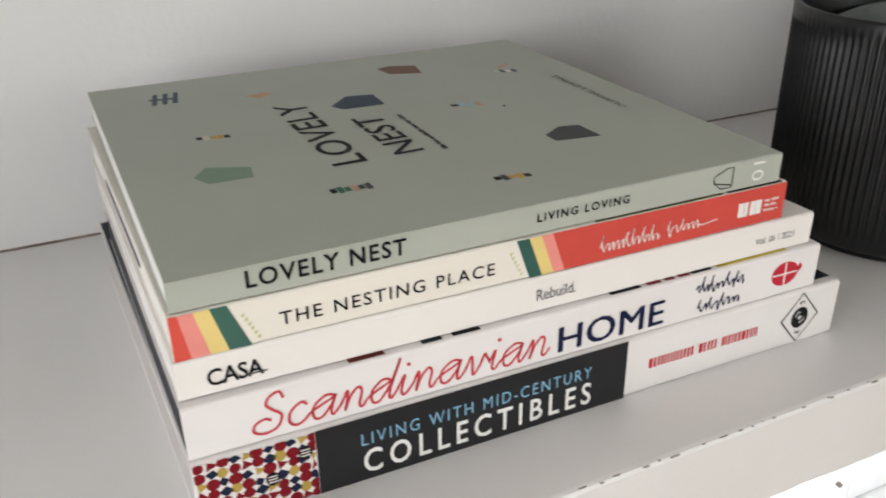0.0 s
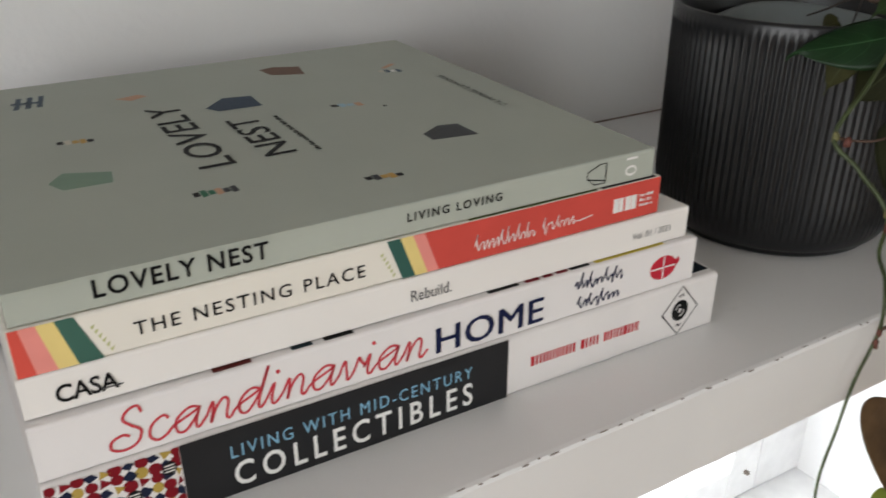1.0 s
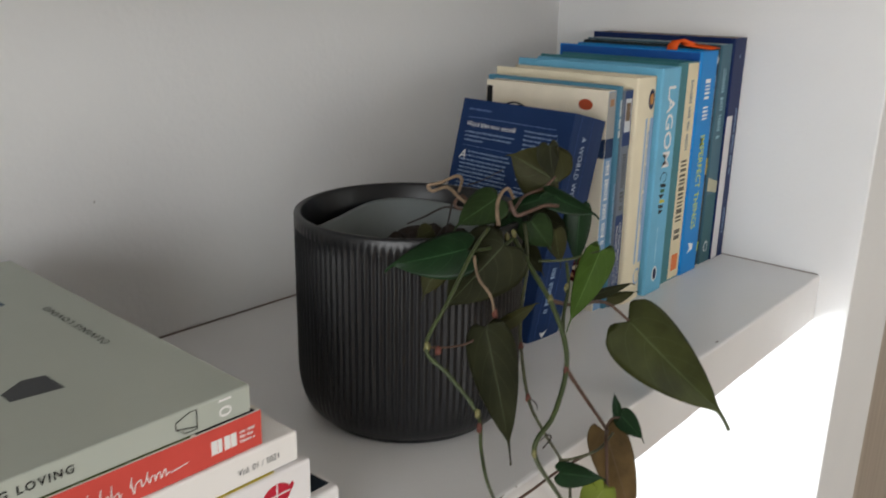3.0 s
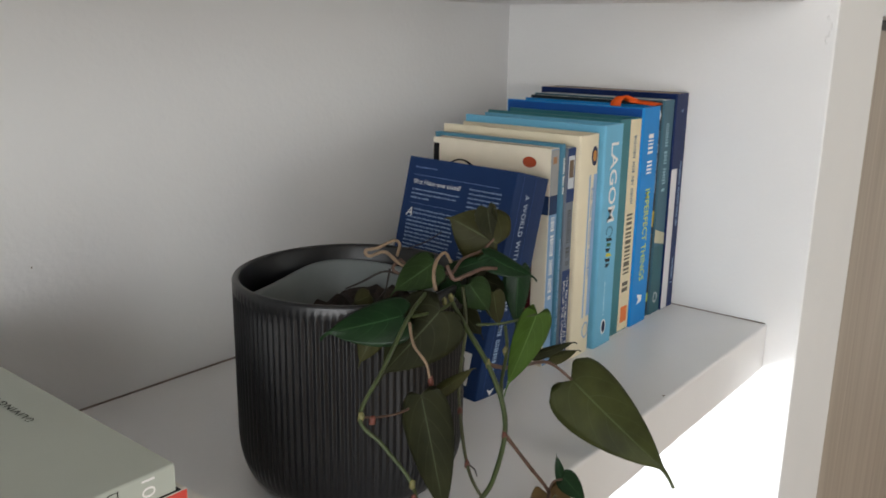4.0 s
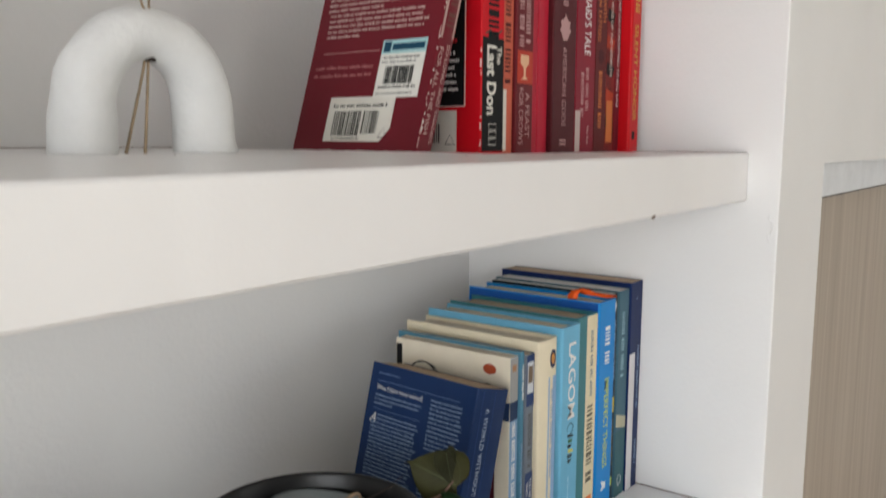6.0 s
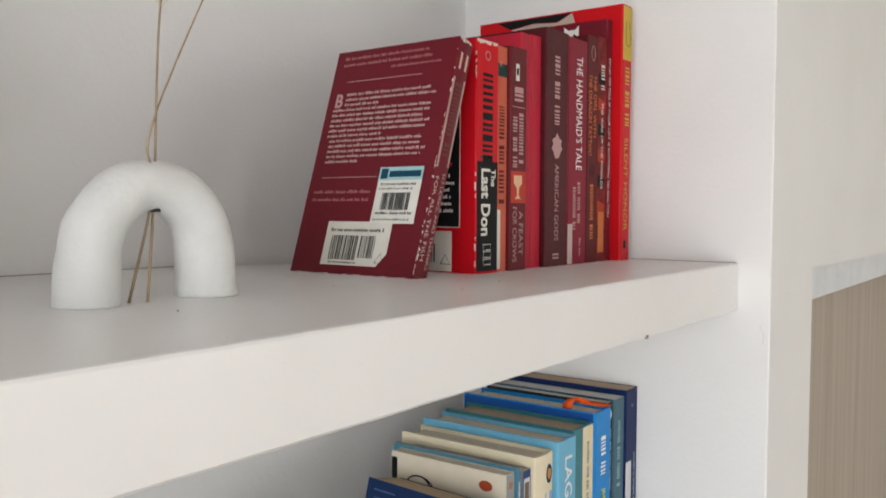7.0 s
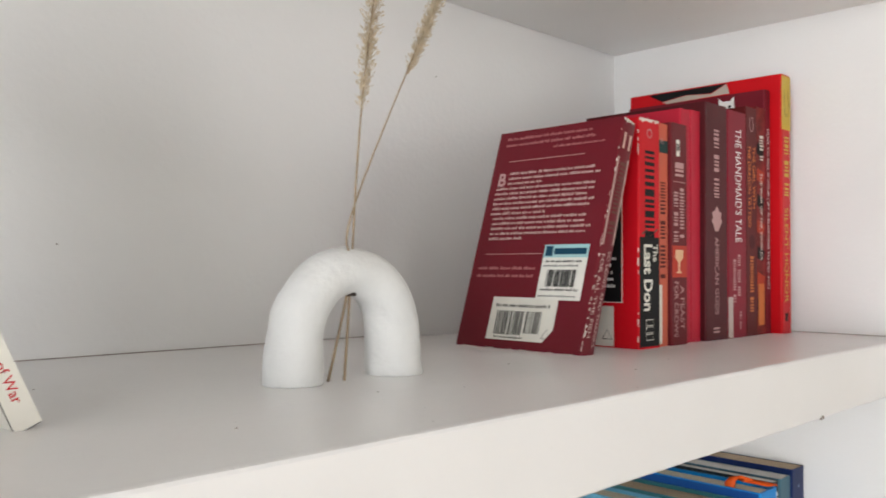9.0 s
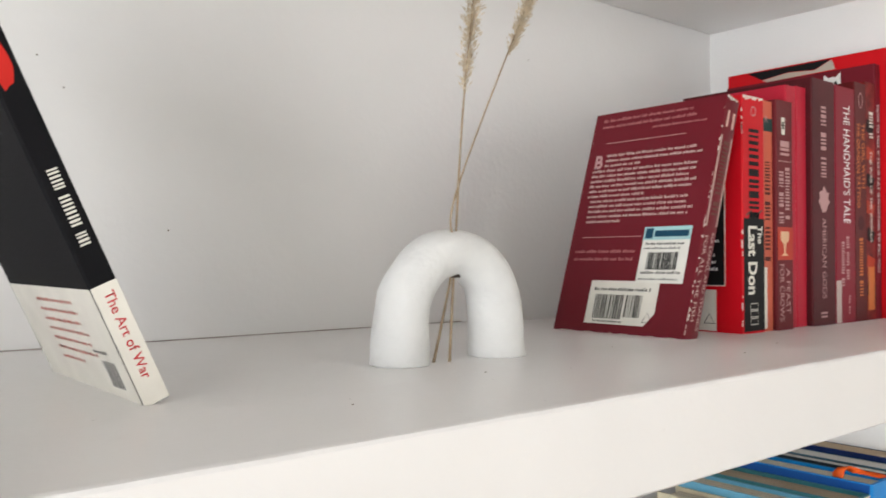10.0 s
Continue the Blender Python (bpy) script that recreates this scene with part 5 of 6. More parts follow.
# soft-cornered plastic liner
rings = []
for k, (s, z) in enumerate(((0.030, 0.03), (0.0385, 0.099), (0.0410, 0.1040), (0.0416, 0.1048), (0.0405, 0.1052), (0.0392, 0.1035), (0.0375, 0.070), (0.0370, 0.068))):
    ring = []
    for i in range(64):
        a = 2 * math.pi * i / 64
        c, d = math.cos(a), math.sin(a)
        q = s * 1.18 / (abs(c) ** 4 + abs(d) ** 4) ** 0.25
        wob = 1 + 0.025 * math.sin(3 * a + 1) * (z > 0.09)
        ring.append(bm.verts.new((q * c * wob, q * d * wob, z + 0.0022 * math.sin(2 * a + 0.7) * (z > 0.09))))
    rings.append(ring)
for p, q in zip(rings, rings[1:]):
    for i in range(64):
        bm.faces.new((p[i], p[(i + 1) % 64], q[(i + 1) % 64], q[i]))
liner = part("liner", bm, M_LINER, pot, "grey-green plastic inner pot", smooth=True)
liner.matrix_local = pose(0.001, 0.0, 0, 0, 0, 16)
bm = bmesh.new()
g = [[bm.verts.new((0.040 * r * math.cos(a), 0.040 * r * math.sin(a), 0.082 + 0.009 * noise.noise(Vector((r * 5 * math.cos(a), r * 5 * math.sin(a), 2))) + 0.014 * max(0, r * math.cos(a - 0.1)))) for a in [2 * math.pi * i / 48 for i in range(48)]] for r in [0.02, 0.2, 0.4, 0.6, 0.8, 1.0]]
for p, q in zip(g, g[1:]):
    for i in range(48):
        bm.faces.new((p[i], p[(i + 1) % 48], q[(i + 1) % 48], q[i]))
bm.faces.new(g[0])
part("soil", bm, M_SOIL, pot, "dark crumbly potting soil")
rc = random.Random(23)
M_CRUMB = node_mat("bark_crumb", (0.05, 0.028, 0.018), 0.9, spread=0.5, scale=300)
for k in range(26):
    a, r = rc.uniform(0, 2 * math.pi), 0.034 * math.sqrt(rc.random())
    bm = bmesh.new()
    bmesh.ops.create_icosphere(bm, subdivisions=1, radius=rc.uniform(0.0012, 0.0028))
    for v in bm.verts:
        v.co *= 1 + 0.5 * noise.noise(v.co * 700 + Vector((k, 0, 0)))
        v.co += Vector((r * math.cos(a), r * math.sin(a), 0.0835 + 0.014 * max(0, r / 0.04 * math.cos(a - 0.1))))
    part("bark_crumb", bm, M_CRUMB, pot)

# ---- clay arch with dry grass ----
M_CLAY = node_mat("white_clay", (0.69, 0.69, 0.68), 0.75, spread=0.06, scale=45, bump=0.5, bump_scale=320)
AX, AY = -0.5022, 0.104
bm = bmesh.new()
half, top, leg, r0 = 0.0288, 0.0509, 0.0210, 0.0135
cl = [(-half - 0.0015, 0.0)] + [(-half - 0.0005 - 0.0010 * (1 - k / 4), leg * k / 4) for k in range(1, 5)]
cl += [(-half * math.cos(math.pi * k / 20), leg + (top - leg) * math.sin(math.pi * k / 20)) for k in range(1, 20)]
cl += [(half + 0.0005 * (1 - k / 4), leg * k / 4) for k in range(4, 0, -1)] + [(half + 0.0010, 0.0)]
rings = []
for k, (x, z) in enumerate(cl):
    a, b = cl[max(0, k - 1)], cl[min(len(cl) - 1, k + 1)]
    d = Vector((b[0] - a[0], 0, b[1] - a[1])).normalized()
    if k in (0, len(cl) - 1):
        d = Vector((0, 0, 1 if k == 0 else -1))
    nrm = Vector((-d.z, 0, d.x))
    f = k / (len(cl) - 1)
    r = (r0 - 0.0018 * math.sin(math.pi * f) ** 2) * (0.945 + 0.085 * f)
    ring = []
    for i in range(40):
        t = 2 * math.pi * i / 40
        p = Vector((x, 0, z)) + nrm * r * math.cos(t) + Vector((0, 1, 0)) * (r * 1.04) * math.sin(t)
        wob = 0.0010 * noise.noise(p * 70) + 0.00045 * noise.noise(p * 210) + 0.0007 * max(0.0, 1 - p.z / 0.006)
        p += (p - Vector((x, 0, z))).normalized() * wob
        if k in (0, len(cl) - 1):
            p.z = 0.0004 + 0.0003 * noise.noise(p * 120)
        ring.append(bm.verts.new(p))
    rings.append(ring)
# rounded feet
for ring, cx in ((rings[0], cl[0][0]), (rings[-1], cl[-1][0])):
    inner = [bm.verts.new((cx + (v.co.x - cx) * 0.965, v.co.y * 0.965, 0.0)) for v in ring]
    for v in ring:
        v.co.z = 0.0007
    for i in range(40):
        bm.faces.new((ring[i], ring[(i + 1) % 40], inner[(i + 1) % 40], inner[i]))
    bm.faces.new(inner)
for p, q in zip(rings, rings[1:]):
    for i in range(40):
        bm.faces.new((p[i], p[(i + 1) % 40], q[(i + 1) % 40], q[i]))
arch = new("clay_arch", mesh_of("clay_arch", bm, M_CLAY, True))
arch.location = (AX, AY, UP + 0.0025)
tagged(arch, "white handmade clay arch holding dry grass stems", "ornament")


def tube(points, radii, n=8):
    """A tapered tube through points."""
    bm = bmesh.new()
    prev = None
    s = None
    for k, p in enumerate(points):
        d = (points[min(k + 1, len(points) - 1)] - points[max(k - 1, 0)]).normalized()
        if s is None:
            s = d.orthogonal()
        s = s - d * s.dot(d)
        s.normalize()
        c = d.cross(s)
        r = radii[k] if isinstance(radii, (list, tuple)) else radii
        ring = [bm.verts.new(p + (s * math.cos(2 * math.pi * i / n) + c * math.sin(2 * math.pi * i / n)) * r) for i in range(n)]
        if prev:
            for i in range(n):
                bm.faces.new((prev[i], prev[(i + 1) % n], ring[(i + 1) % n], ring[i]))
        else:
            bm.faces.new(ring)
        prev = ring
    bm.faces.new(list(reversed(prev)))
    return bm


def smooth_path(pts, per=6):
    """Points along a smooth curve through pts."""
    pts = [Vector(p) for p in pts]
    out = []
    for i in range(len(pts) - 1):
        p0, p1, p2, p3 = pts[max(i - 1, 0)], pts[i], pts[i + 1], pts[min(i + 2, len(pts) - 1)]
        for k in range(per):
            t = k / per
            out.append(0.5 * ((2 * p1) + (p2 - p0) * t + (2 * p0 - 5 * p1 + 4 * p2 - p3) * t * t + (3 * p1 - p0 - 3 * p2 + p3) * t ** 3))
    return out + [pts[-1]]


M_STRAW = node_mat("dry_straw", (0.30, 0.22, 0.14), 0.7, spread=0.2, scale=90)
M_PLUME = node_mat("dry_seed_plume", (0.55, 0.46, 0.33), 0.8, spread=0.25, scale=200, through_light=0.25)
HOLE = Vector((AX + 0.0003, AY - 0.003, UP + 0.0530))
# soil-dark disc paints the shade inside the stem hole
part("hole", tube([Vector((0.0003, -0.003, top - 0.0118)), Vector((0.0003, -0.003, top - 0.0100))], 0.0026, 14), M_SOIL, arch, "dark disc in place of the shaded stem hole")


def grass(foot, mid, tip, plume_len, plume_w, seed):
    """A dry grass stem with its seed plume of many fine hairs."""
    rg = random.Random(seed)
    ob = thing("dry_grass_stem", pose(0, 0, 0), "dry straw-coloured grass stem with feathery seed head", "dried grass", "grass stems in the arch")
    pts = smooth_path([foot, HOLE, mid, tip], 10)
    part("stem", tube(pts, [0.00075 - 0.00045 * k / len(pts) for k in range(len(pts))], 7), M_STRAW, ob, smooth=True)
    bm = bmesh.new()
    axis = (Vector(tip) - Vector(mid)).normalized()
    side = axis.cross(Vector((0, 1, 0))).normalized()
    deep = axis.cross(side)
    for k in range(1100):
        f = rg.random() ** 0.9
        p = Vector(tip) - axis * plume_len * (1 - f)
        w = plume_w * (0.35 + 0.65 * math.sin(math.pi * min(1, 0.12 + 0.88 * f)) ** 0.7) * rg.uniform(0.3, 1.0)
        a = rg.uniform(0, 2 * math.pi)
        out = (side * math.cos(a) + deep * math.sin(a)) * w
        p = p + axis * rg.uniform(-0.002, 0.002)
        q = p + out + axis * rg.uniform(0.002, 0.010)
        d = (q - p).normalized()
        s = d.cross(Vector((rg.uniform(-1, 1), rg.uniform(-1, 1), 0.3))).normalized() * 0.00016
        bm.faces.new([bm.verts.new(v) for v in (p - s, p + s, q)])
        # a little husk on the hair
        c = p + (q - p) * rg.uniform(0.45, 1.0)
        l, w2 = d * rg.uniform(0.0008, 0.0017), d.cross(s).normalized() * 0.00038
        bm.faces.new([bm.verts.new(v) for v in (c - l, c + w2, c + l, c - w2)])
    part("seed_plume", bm, M_PLUME, ob)
    return ob


grass((-0.5075, 0.0985, UP + 0.0023), (-0.5085, 0.0860, 0.4400), (-0.4985, 0.0820, 0.5350), 0.096, 0.0068, 3)
grass((-0.5150, 0.1010, UP + 0.0023), (-0.5045, 0.0950, 0.3980), (-0.4405, 0.0930, 0.5300), 0.074, 0.0055, 5)

# ---- trailing plant ----
def leaf_mat(name, colour, back, gloss=0.42, spread=0.28):
    """A leaf with a paler midrib and side veins laid along it."""
    m = node_mat(name, colour, gloss, spread=spread, scale=55, bump=0.12, bump_scale=380, through_light=0.30, spec=0.22)
    n, l = m.node_tree.nodes, m.node_tree.links
    uv, sp = n.new("ShaderNodeUVMap"), n.new("ShaderNodeSeparateXYZ")
    l.new(uv.outputs["UV"], sp.inputs["Vector"])

    def calc(op, a, b=0.0, c=None):
        k = n.new("ShaderNodeMath")
        k.operation = op
        for i, v in enumerate((a, b) if c is None else (a, b, c)):
            if isinstance(v, (int, float)):
                k.inputs[i].default_value = v
            else:
                l.new(v, k.inputs[i])
        return k.outputs["Value"]
    off = calc("ABSOLUTE", calc("SUBTRACT", sp.outputs["Y"], 0.5))
    rib = calc("LESS_THAN", off, 0.012)
    run = calc("SUBTRACT", sp.outputs["X"], calc("MULTIPLY", off, 0.75))
    side = calc("LESS_THAN", calc("FRACT", calc("MULTIPLY", run, 6.0)), 0.055)
    vein = calc("MAXIMUM", calc("MULTIPLY", rib, 0.38), calc("MULTIPLY", side, 0.12))
    mix = n.new("ShaderNodeMix")
    mix.data_type = "RGBA"
    mix.inputs["B"].default_value = (*[min(1, c * 2.2 + 0.03) for c in back], 1)
    l.new(vein, mix.inputs["Factor"])
    b = n["Principled BSDF"]
    src = b.inputs["Base Color"].links[0].from_socket
    l.new(src, mix.inputs["A"])
    l.new(mix.outputs["Result"], b.inputs["Base Color"])
    return m


GREEN_DARK = leaf_mat("dark_green_leaf", (0.0098, 0.0321, 0.0102), (0.03, 0.10, 0.03), 0.38)
GREEN = leaf_mat("mid_green_leaf", (0.0218, 0.0441, 0.0121), (0.05, 0.11, 0.03))
OLIVE = leaf_mat("olive_leaf", (0.042, 0.042, 0.0130), (0.07, 0.09, 0.03), 0.5)
OLIVE_DARK = leaf_mat("dark_olive_leaf", (0.0228, 0.0249, 0.0093), (0.06, 0.075, 0.03), 0.5)
OLIVE_GREEN = leaf_mat("olive_green_leaf", (0.050, 0.058, 0.0150), (0.06, 0.09, 0.03), 0.45)
GREEN_BRIGHT = leaf_mat("fresh_green_leaf", (0.0544, 0.1037, 0.0163), (0.10, 0.18, 0.04), 0.38)
YELLOW_GREEN = leaf_mat("yellow_green_leaf", (0.1702, 0.2098, 0.0299), (0.16, 0.18, 0.05), 0.45)
BROWN = leaf_mat("bronze_brown_leaf", (0.150, 0.096, 0.038), (0.10, 0.07, 0.05), 0.55, 0.5)
BROWN_DARK = leaf_mat("dark_bronze_leaf", (0.085, 0.048, 0.020), (0.08, 0.05, 0.03), 0.5, 0.5)
STEM_GREEN = node_mat("green_vine", (0.040, 0.058, 0.015), 0.45, spread=0.25, scale=120, through_light=0.1)
STEM_OLIVE = node_mat("olive_vine", (0.055, 0.06, 0.024), 0.5, spread=0.25, scale=120)
STEM_BROWN = node_mat("brown_vine", (0.085, 0.045, 0.03), 0.55, spread=0.3, scale=140)
STEM_TAN = node_mat("tan_root", (0.19, 0.13, 0.08), 0.65, spread=0.25, scale=160)
TWIG = node_mat("black_dry_twig", (0.02, 0.014, 0.011), 0.8)
NODE = node_mat("pale_vine_joint", (0.15, 0.14, 0.05), 0.55, spread=0.25, scale=300)
RUST = node_mat("rusty_vine_joint", (0.10, 0.026, 0.016), 0.6, spread=0.35, scale=300)

plant = thing("trailing_plant", pose(PX, PY, 0.08), "trailing vine with heart-shaped green and bronze leaves in a pot", "plant")
TO_PLANT = Matrix.Translation((-PX, -PY, -0.08))
LEAF_SEED = [1]


def leaf(base, tip, half, face, material, curl=0.25, bend=0.15, notch=0.25):
    """One heart-shaped leaf with a drip tip, cupped along its midrib."""
    rg = random.Random(LEAF_SEED[0])
    LEAF_SEED[0] += 1
    a, b = Vector(base), Vector(tip)
    ln = (b - a).length
    d = (b - a).normalized()
    n = Vector(face)
    n = (n - d * n.dot(d)).normalized()
    s = d.cross(n)
    bm = bmesh.new()
    uvl = bm.loops.layers.uv.new("UVMap")
    nu, nv = 26, 12
    grid, uvs = [], {}
    c1, c2, tw = rg.uniform(0.7, 1.3), rg.uniform(-0.3, 0.3), rg.uniform(-0.25, 0.25)
    for i in range(nu + 1):
        u = i / nu
        q = min(u / 0.88, 1.0)
        w = math.sin(math.pi * q ** 0.51) ** 0.74
        w = max(w, 0.055 * min(1.0, (1 - u) / 0.12) if u > 0.5 else 0.0, 0.02)
        row = []
        for j in range(nv + 1):
            v = 2 * j / nv - 1
            lobe = -notch * w * (1 - u) ** 3 * math.sin(0.75 * math.pi * abs(v))
            wave = 0.035 * math.sin(7 * u + 3 * v + rg.random() * 0.2) * abs(v)
            h = half * (-curl * c1 * abs(v) ** 1.6 * w + wave + tw * v * (u - 0.5)) - bend * ln * (u * u - u) * -1.0 * (1 + c2)
            p = a + d * ln * (u + lobe) + s * half * w * v + n * h
            p.z -= 0.07 * ln * max(0.0, (u - 0.86) / 0.14) ** 2
            q = bm.verts.new(TO_PLANT @ p)
            uvs[q] = (u, j / nv)
            row.append(q)
        grid.append(row)
    for r1, r2 in zip(grid, grid[1:]):
        for j in range(nv):
            f = bm.faces.new((r1[j], r1[j + 1], r2[j + 1], r2[j]))
            for lp in f.loops:
                lp[uvl].uv = uvs[lp.vert]
    ob = part("leaf", bm, material, plant, smooth=True)
    thick = ob.modifiers.new("thickness", "SOLIDIFY")
    thick.thickness = 0.0003
    return ob


def vine(points, r0, r1, material):
    pts = [TO_PLANT @ p for p in smooth_path(points, 7)]
    k = len(pts)
    rad = [(r0 + (r1 - r0) * i / k) * (1 + 0.12 * noise.noise(p * 300)) for i, p in enumerate(pts)]
    return part("stem", tube(pts, rad, 8), material, plant, smooth=True)


def node(place, material):
    """A swollen joint of the vine."""
    bm = bmesh.new()
    bmesh.ops.create_icosphere(bm, subdivisions=2, radius=0.0017)
    at = TO_PLANT @ Vector(place)
    for v in bm.verts:
        k = 1 + 0.55 * noise.noise(v.co * 900 + at * 100)
        v.co = Vector((v.co.x * k * 0.8, v.co.y * k * 0.8, v.co.z * k * 1.5)) + at
    return part("joint", bm, material, plant, smooth=True)


leaf((-0.4462, 0.0314, 0.1146), (-0.4714, 0.0601, 0.1056), 0.0124, (-0.5267, -0.4871, 0.6967), GREEN_DARK, 0.25, 0.1, 0.25)
leaf((-0.4506, 0.0437, 0.1067), (-0.4610, 0.0460, 0.0903), 0.0070, (-0.6937, -0.6323, 0.3450), OLIVE, 0.25, 0.15, 0.25)
leaf((-0.4256, 0.0253, 0.1135), (-0.4587, 0.0359, 0.0857), 0.0172, (-0.6702, -0.5491, 0.4994), OLIVE_DARK, 0.25, 0.15, 0.25)
leaf((-0.4117, 0.0413, 0.1314), (-0.4355, 0.0488, 0.1198), 0.0100, (-0.6061, -0.4951, 0.6225), GREEN, 0.2, 0.1, 0.25)
leaf((-0.4320, 0.0657, 0.1140), (-0.4454, 0.0645, 0.1134), 0.0051, (-0.7013, -0.6503, 0.2919), OLIVE, 0.25, 0.15, 0.25)
leaf((-0.3595, 0.0395, 0.1319), (-0.3777, 0.0621, 0.1476), 0.0172, (-0.8436, -0.4345, 0.3156), OLIVE, 0.2, 0.05, 0.25)
leaf((-0.3637, 0.0440, 0.1514), (-0.3610, 0.0409, 0.1300), 0.0074, (-0.2953, -0.7655, 0.5717), OLIVE_DARK, 0.25, 0.15, 0.25)
leaf((-0.3722, 0.0385, 0.1287), (-0.3634, 0.0108, 0.1196), 0.0072, (-0.5435, -0.3453, 0.7651), GREEN_DARK, 0.3, 0.25, 0.25)
leaf((-0.3880, 0.0484, 0.1212), (-0.3690, 0.0335, 0.1281), 0.0054, (-0.6478, -0.4539, 0.6119), GREEN_DARK, 0.25, 0.15, 0.25)
leaf((-0.3580, 0.0260, 0.1198), (-0.3681, 0.0199, 0.0883), 0.0073, (-0.6602, -0.6516, 0.3736), GREEN_DARK, 0.25, 0.15, 0.25)
leaf((-0.3916, 0.0339, 0.1173), (-0.3925, 0.0193, 0.1048), 0.0093, (-0.6690, -0.4591, 0.5845), GREEN, 0.25, 0.15, 0.25)
leaf((-0.3814, 0.0257, 0.1123), (-0.3879, 0.0167, 0.0962), 0.0065, (-0.5495, -0.7237, 0.4175), OLIVE, 0.25, 0.15, 0.25)
leaf((-0.3718, 0.0510, 0.1176), (-0.3628, 0.0273, 0.1080), 0.0086, (-0.7138, -0.4813, 0.5088), OLIVE_DARK, 0.25, 0.15, 0.25)
leaf((-0.3826, 0.0518, 0.1070), (-0.3952, 0.0576, 0.1208), 0.0066, (-0.6837, -0.5212, 0.5108), OLIVE_DARK, 0.25, 0.15, 0.25)
leaf((-0.3622, 0.0495, 0.1334), (-0.3594, 0.0417, 0.1527), 0.0080, (-0.3840, -0.6823, 0.6222), OLIVE_DARK, 0.25, 0.15, 0.25)
leaf((-0.3895, 0.0407, 0.1016), (-0.3899, 0.0253, 0.0900), 0.0071, (-0.6863, -0.4808, 0.5457), OLIVE_DARK, 0.25, 0.15, 0.25)
leaf((-0.3593, 0.0354, 0.1119), (-0.3582, 0.0208, 0.0990), 0.0080, (-0.7559, -0.4755, 0.4501), GREEN_DARK, 0.25, 0.15, 0.25)
leaf((-0.3947, 0.0467, 0.1168), (-0.3942, 0.0340, 0.1103), 0.0059, (-0.5946, -0.4354, 0.6759), GREEN_DARK, 0.25, 0.15, 0.25)
leaf((-0.4221, 0.0394, 0.1167), (-0.4325, 0.0412, 0.1114), 0.0061, (-0.5663, -0.4593, 0.6843), OLIVE_DARK, 0.25, 0.15, 0.25)
leaf((-0.3657, 0.0424, 0.1181), (-0.3753, 0.0508, 0.1261), 0.0061, (-0.6157, -0.4315, 0.6593), OLIVE_DARK, 0.25, 0.15, 0.25)
leaf((-0.3904, -0.0067, 0.1098), (-0.4166, -0.0070, 0.0780), 0.0083, (-0.8434, -0.3109, 0.4381), GREEN_BRIGHT, 0.35, 0.15, 0.25)
leaf((-0.3369, 0.0272, 0.0636), (-0.3137, 0.0126, 0.0701), 0.0033, (-0.6174, -0.3439, 0.7075), OLIVE_DARK, 0.25, 0.15, 0.25)
leaf((-0.3301, 0.0208, 0.0621), (-0.3116, 0.0111, 0.0647), 0.0044, (-0.5571, -0.3016, 0.7737), OLIVE, 0.25, 0.15, 0.25)
leaf((-0.3211, 0.0104, 0.0481), (-0.2965, -0.0465, -0.0055), 0.0214, (-0.6964, -0.3103, 0.6471), OLIVE_GREEN, 0.22, 0.14, 0.19)
leaf((-0.4572, 0.0102, 0.0850), (-0.4775, -0.0217, 0.0410), 0.0113, (-0.7593, -0.4496, 0.4704), OLIVE_DARK, 0.3, 0.1, 0.15)
leaf((-0.4393, 0.0138, 0.0800), (-0.4221, 0.0057, 0.0892), 0.0038, (-0.5895, -0.4236, 0.6878), OLIVE, 0.25, 0.15, 0.25)
leaf((-0.3708, -0.0141, 0.0146), (-0.3670, -0.0080, 0.0265), 0.0028, (-0.7804, -0.4205, 0.4628), GREEN_DARK, 0.25, 0.15, 0.25)
leaf((-0.3697, -0.0146, 0.0160), (-0.3720, -0.0307, 0.0075), 0.0059, (-0.7797, -0.3973, 0.4839), GREEN_DARK, 0.25, 0.15, 0.25)
leaf((-0.3772, -0.0106, 0.0076), (-0.3964, -0.0433, -0.0297), 0.0112, (-0.7085, -0.3688, 0.6016), BROWN, 0.25, 0.15, 0.25)
leaf((-0.4427, -0.0247, 0.0186), (-0.4294, -0.0411, 0.0165), 0.0061, (-0.6796, -0.3383, 0.6509), GREEN_DARK, 0.25, 0.15, 0.25)
leaf((-0.4201, -0.0358, 0.0046), (-0.4412, -0.0303, -0.0140), 0.0074, (-0.7793, -0.3813, 0.4973), YELLOW_GREEN, 0.25, 0.15, 0.25)
leaf((-0.4218, -0.0330, 0.0040), (-0.4372, -0.0390, -0.0145), 0.0074, (-0.6361, -0.4091, 0.6542), YELLOW_GREEN, 0.25, 0.15, 0.25)
leaf((-0.4459, -0.0398, -0.0181), (-0.4673, -0.0681, -0.0527), 0.0207, (-0.4271, -0.2710, 0.8627), BROWN, 0.5, 0.15, 0.16)
leaf((-0.4891, -0.0293, -0.0131), (-0.5107, -0.0519, -0.0436), 0.0104, (-0.6014, -0.3546, 0.7160), BROWN_DARK, 0.25, 0.15, 0.08)
leaf((-0.4033, -0.0542, -0.0405), (-0.3840, -0.0667, -0.0277), 0.0087, (-0.6755, -0.2470, 0.6948), YELLOW_GREEN, 0.2, 0.1, 0.1)
leaf((-0.4093, -0.0556, -0.0408), (-0.4201, -0.0781, -0.0576), 0.0103, (-0.6854, -0.2532, 0.6827), GREEN, 0.25, 0.15, 0.25)
leaf((-0.5035, -0.0480, -0.0417), (-0.5150, -0.0687, -0.0565), 0.0088, (-0.4389, -0.3415, 0.8311), YELLOW_GREEN, 0.25, 0.15, 0.25)
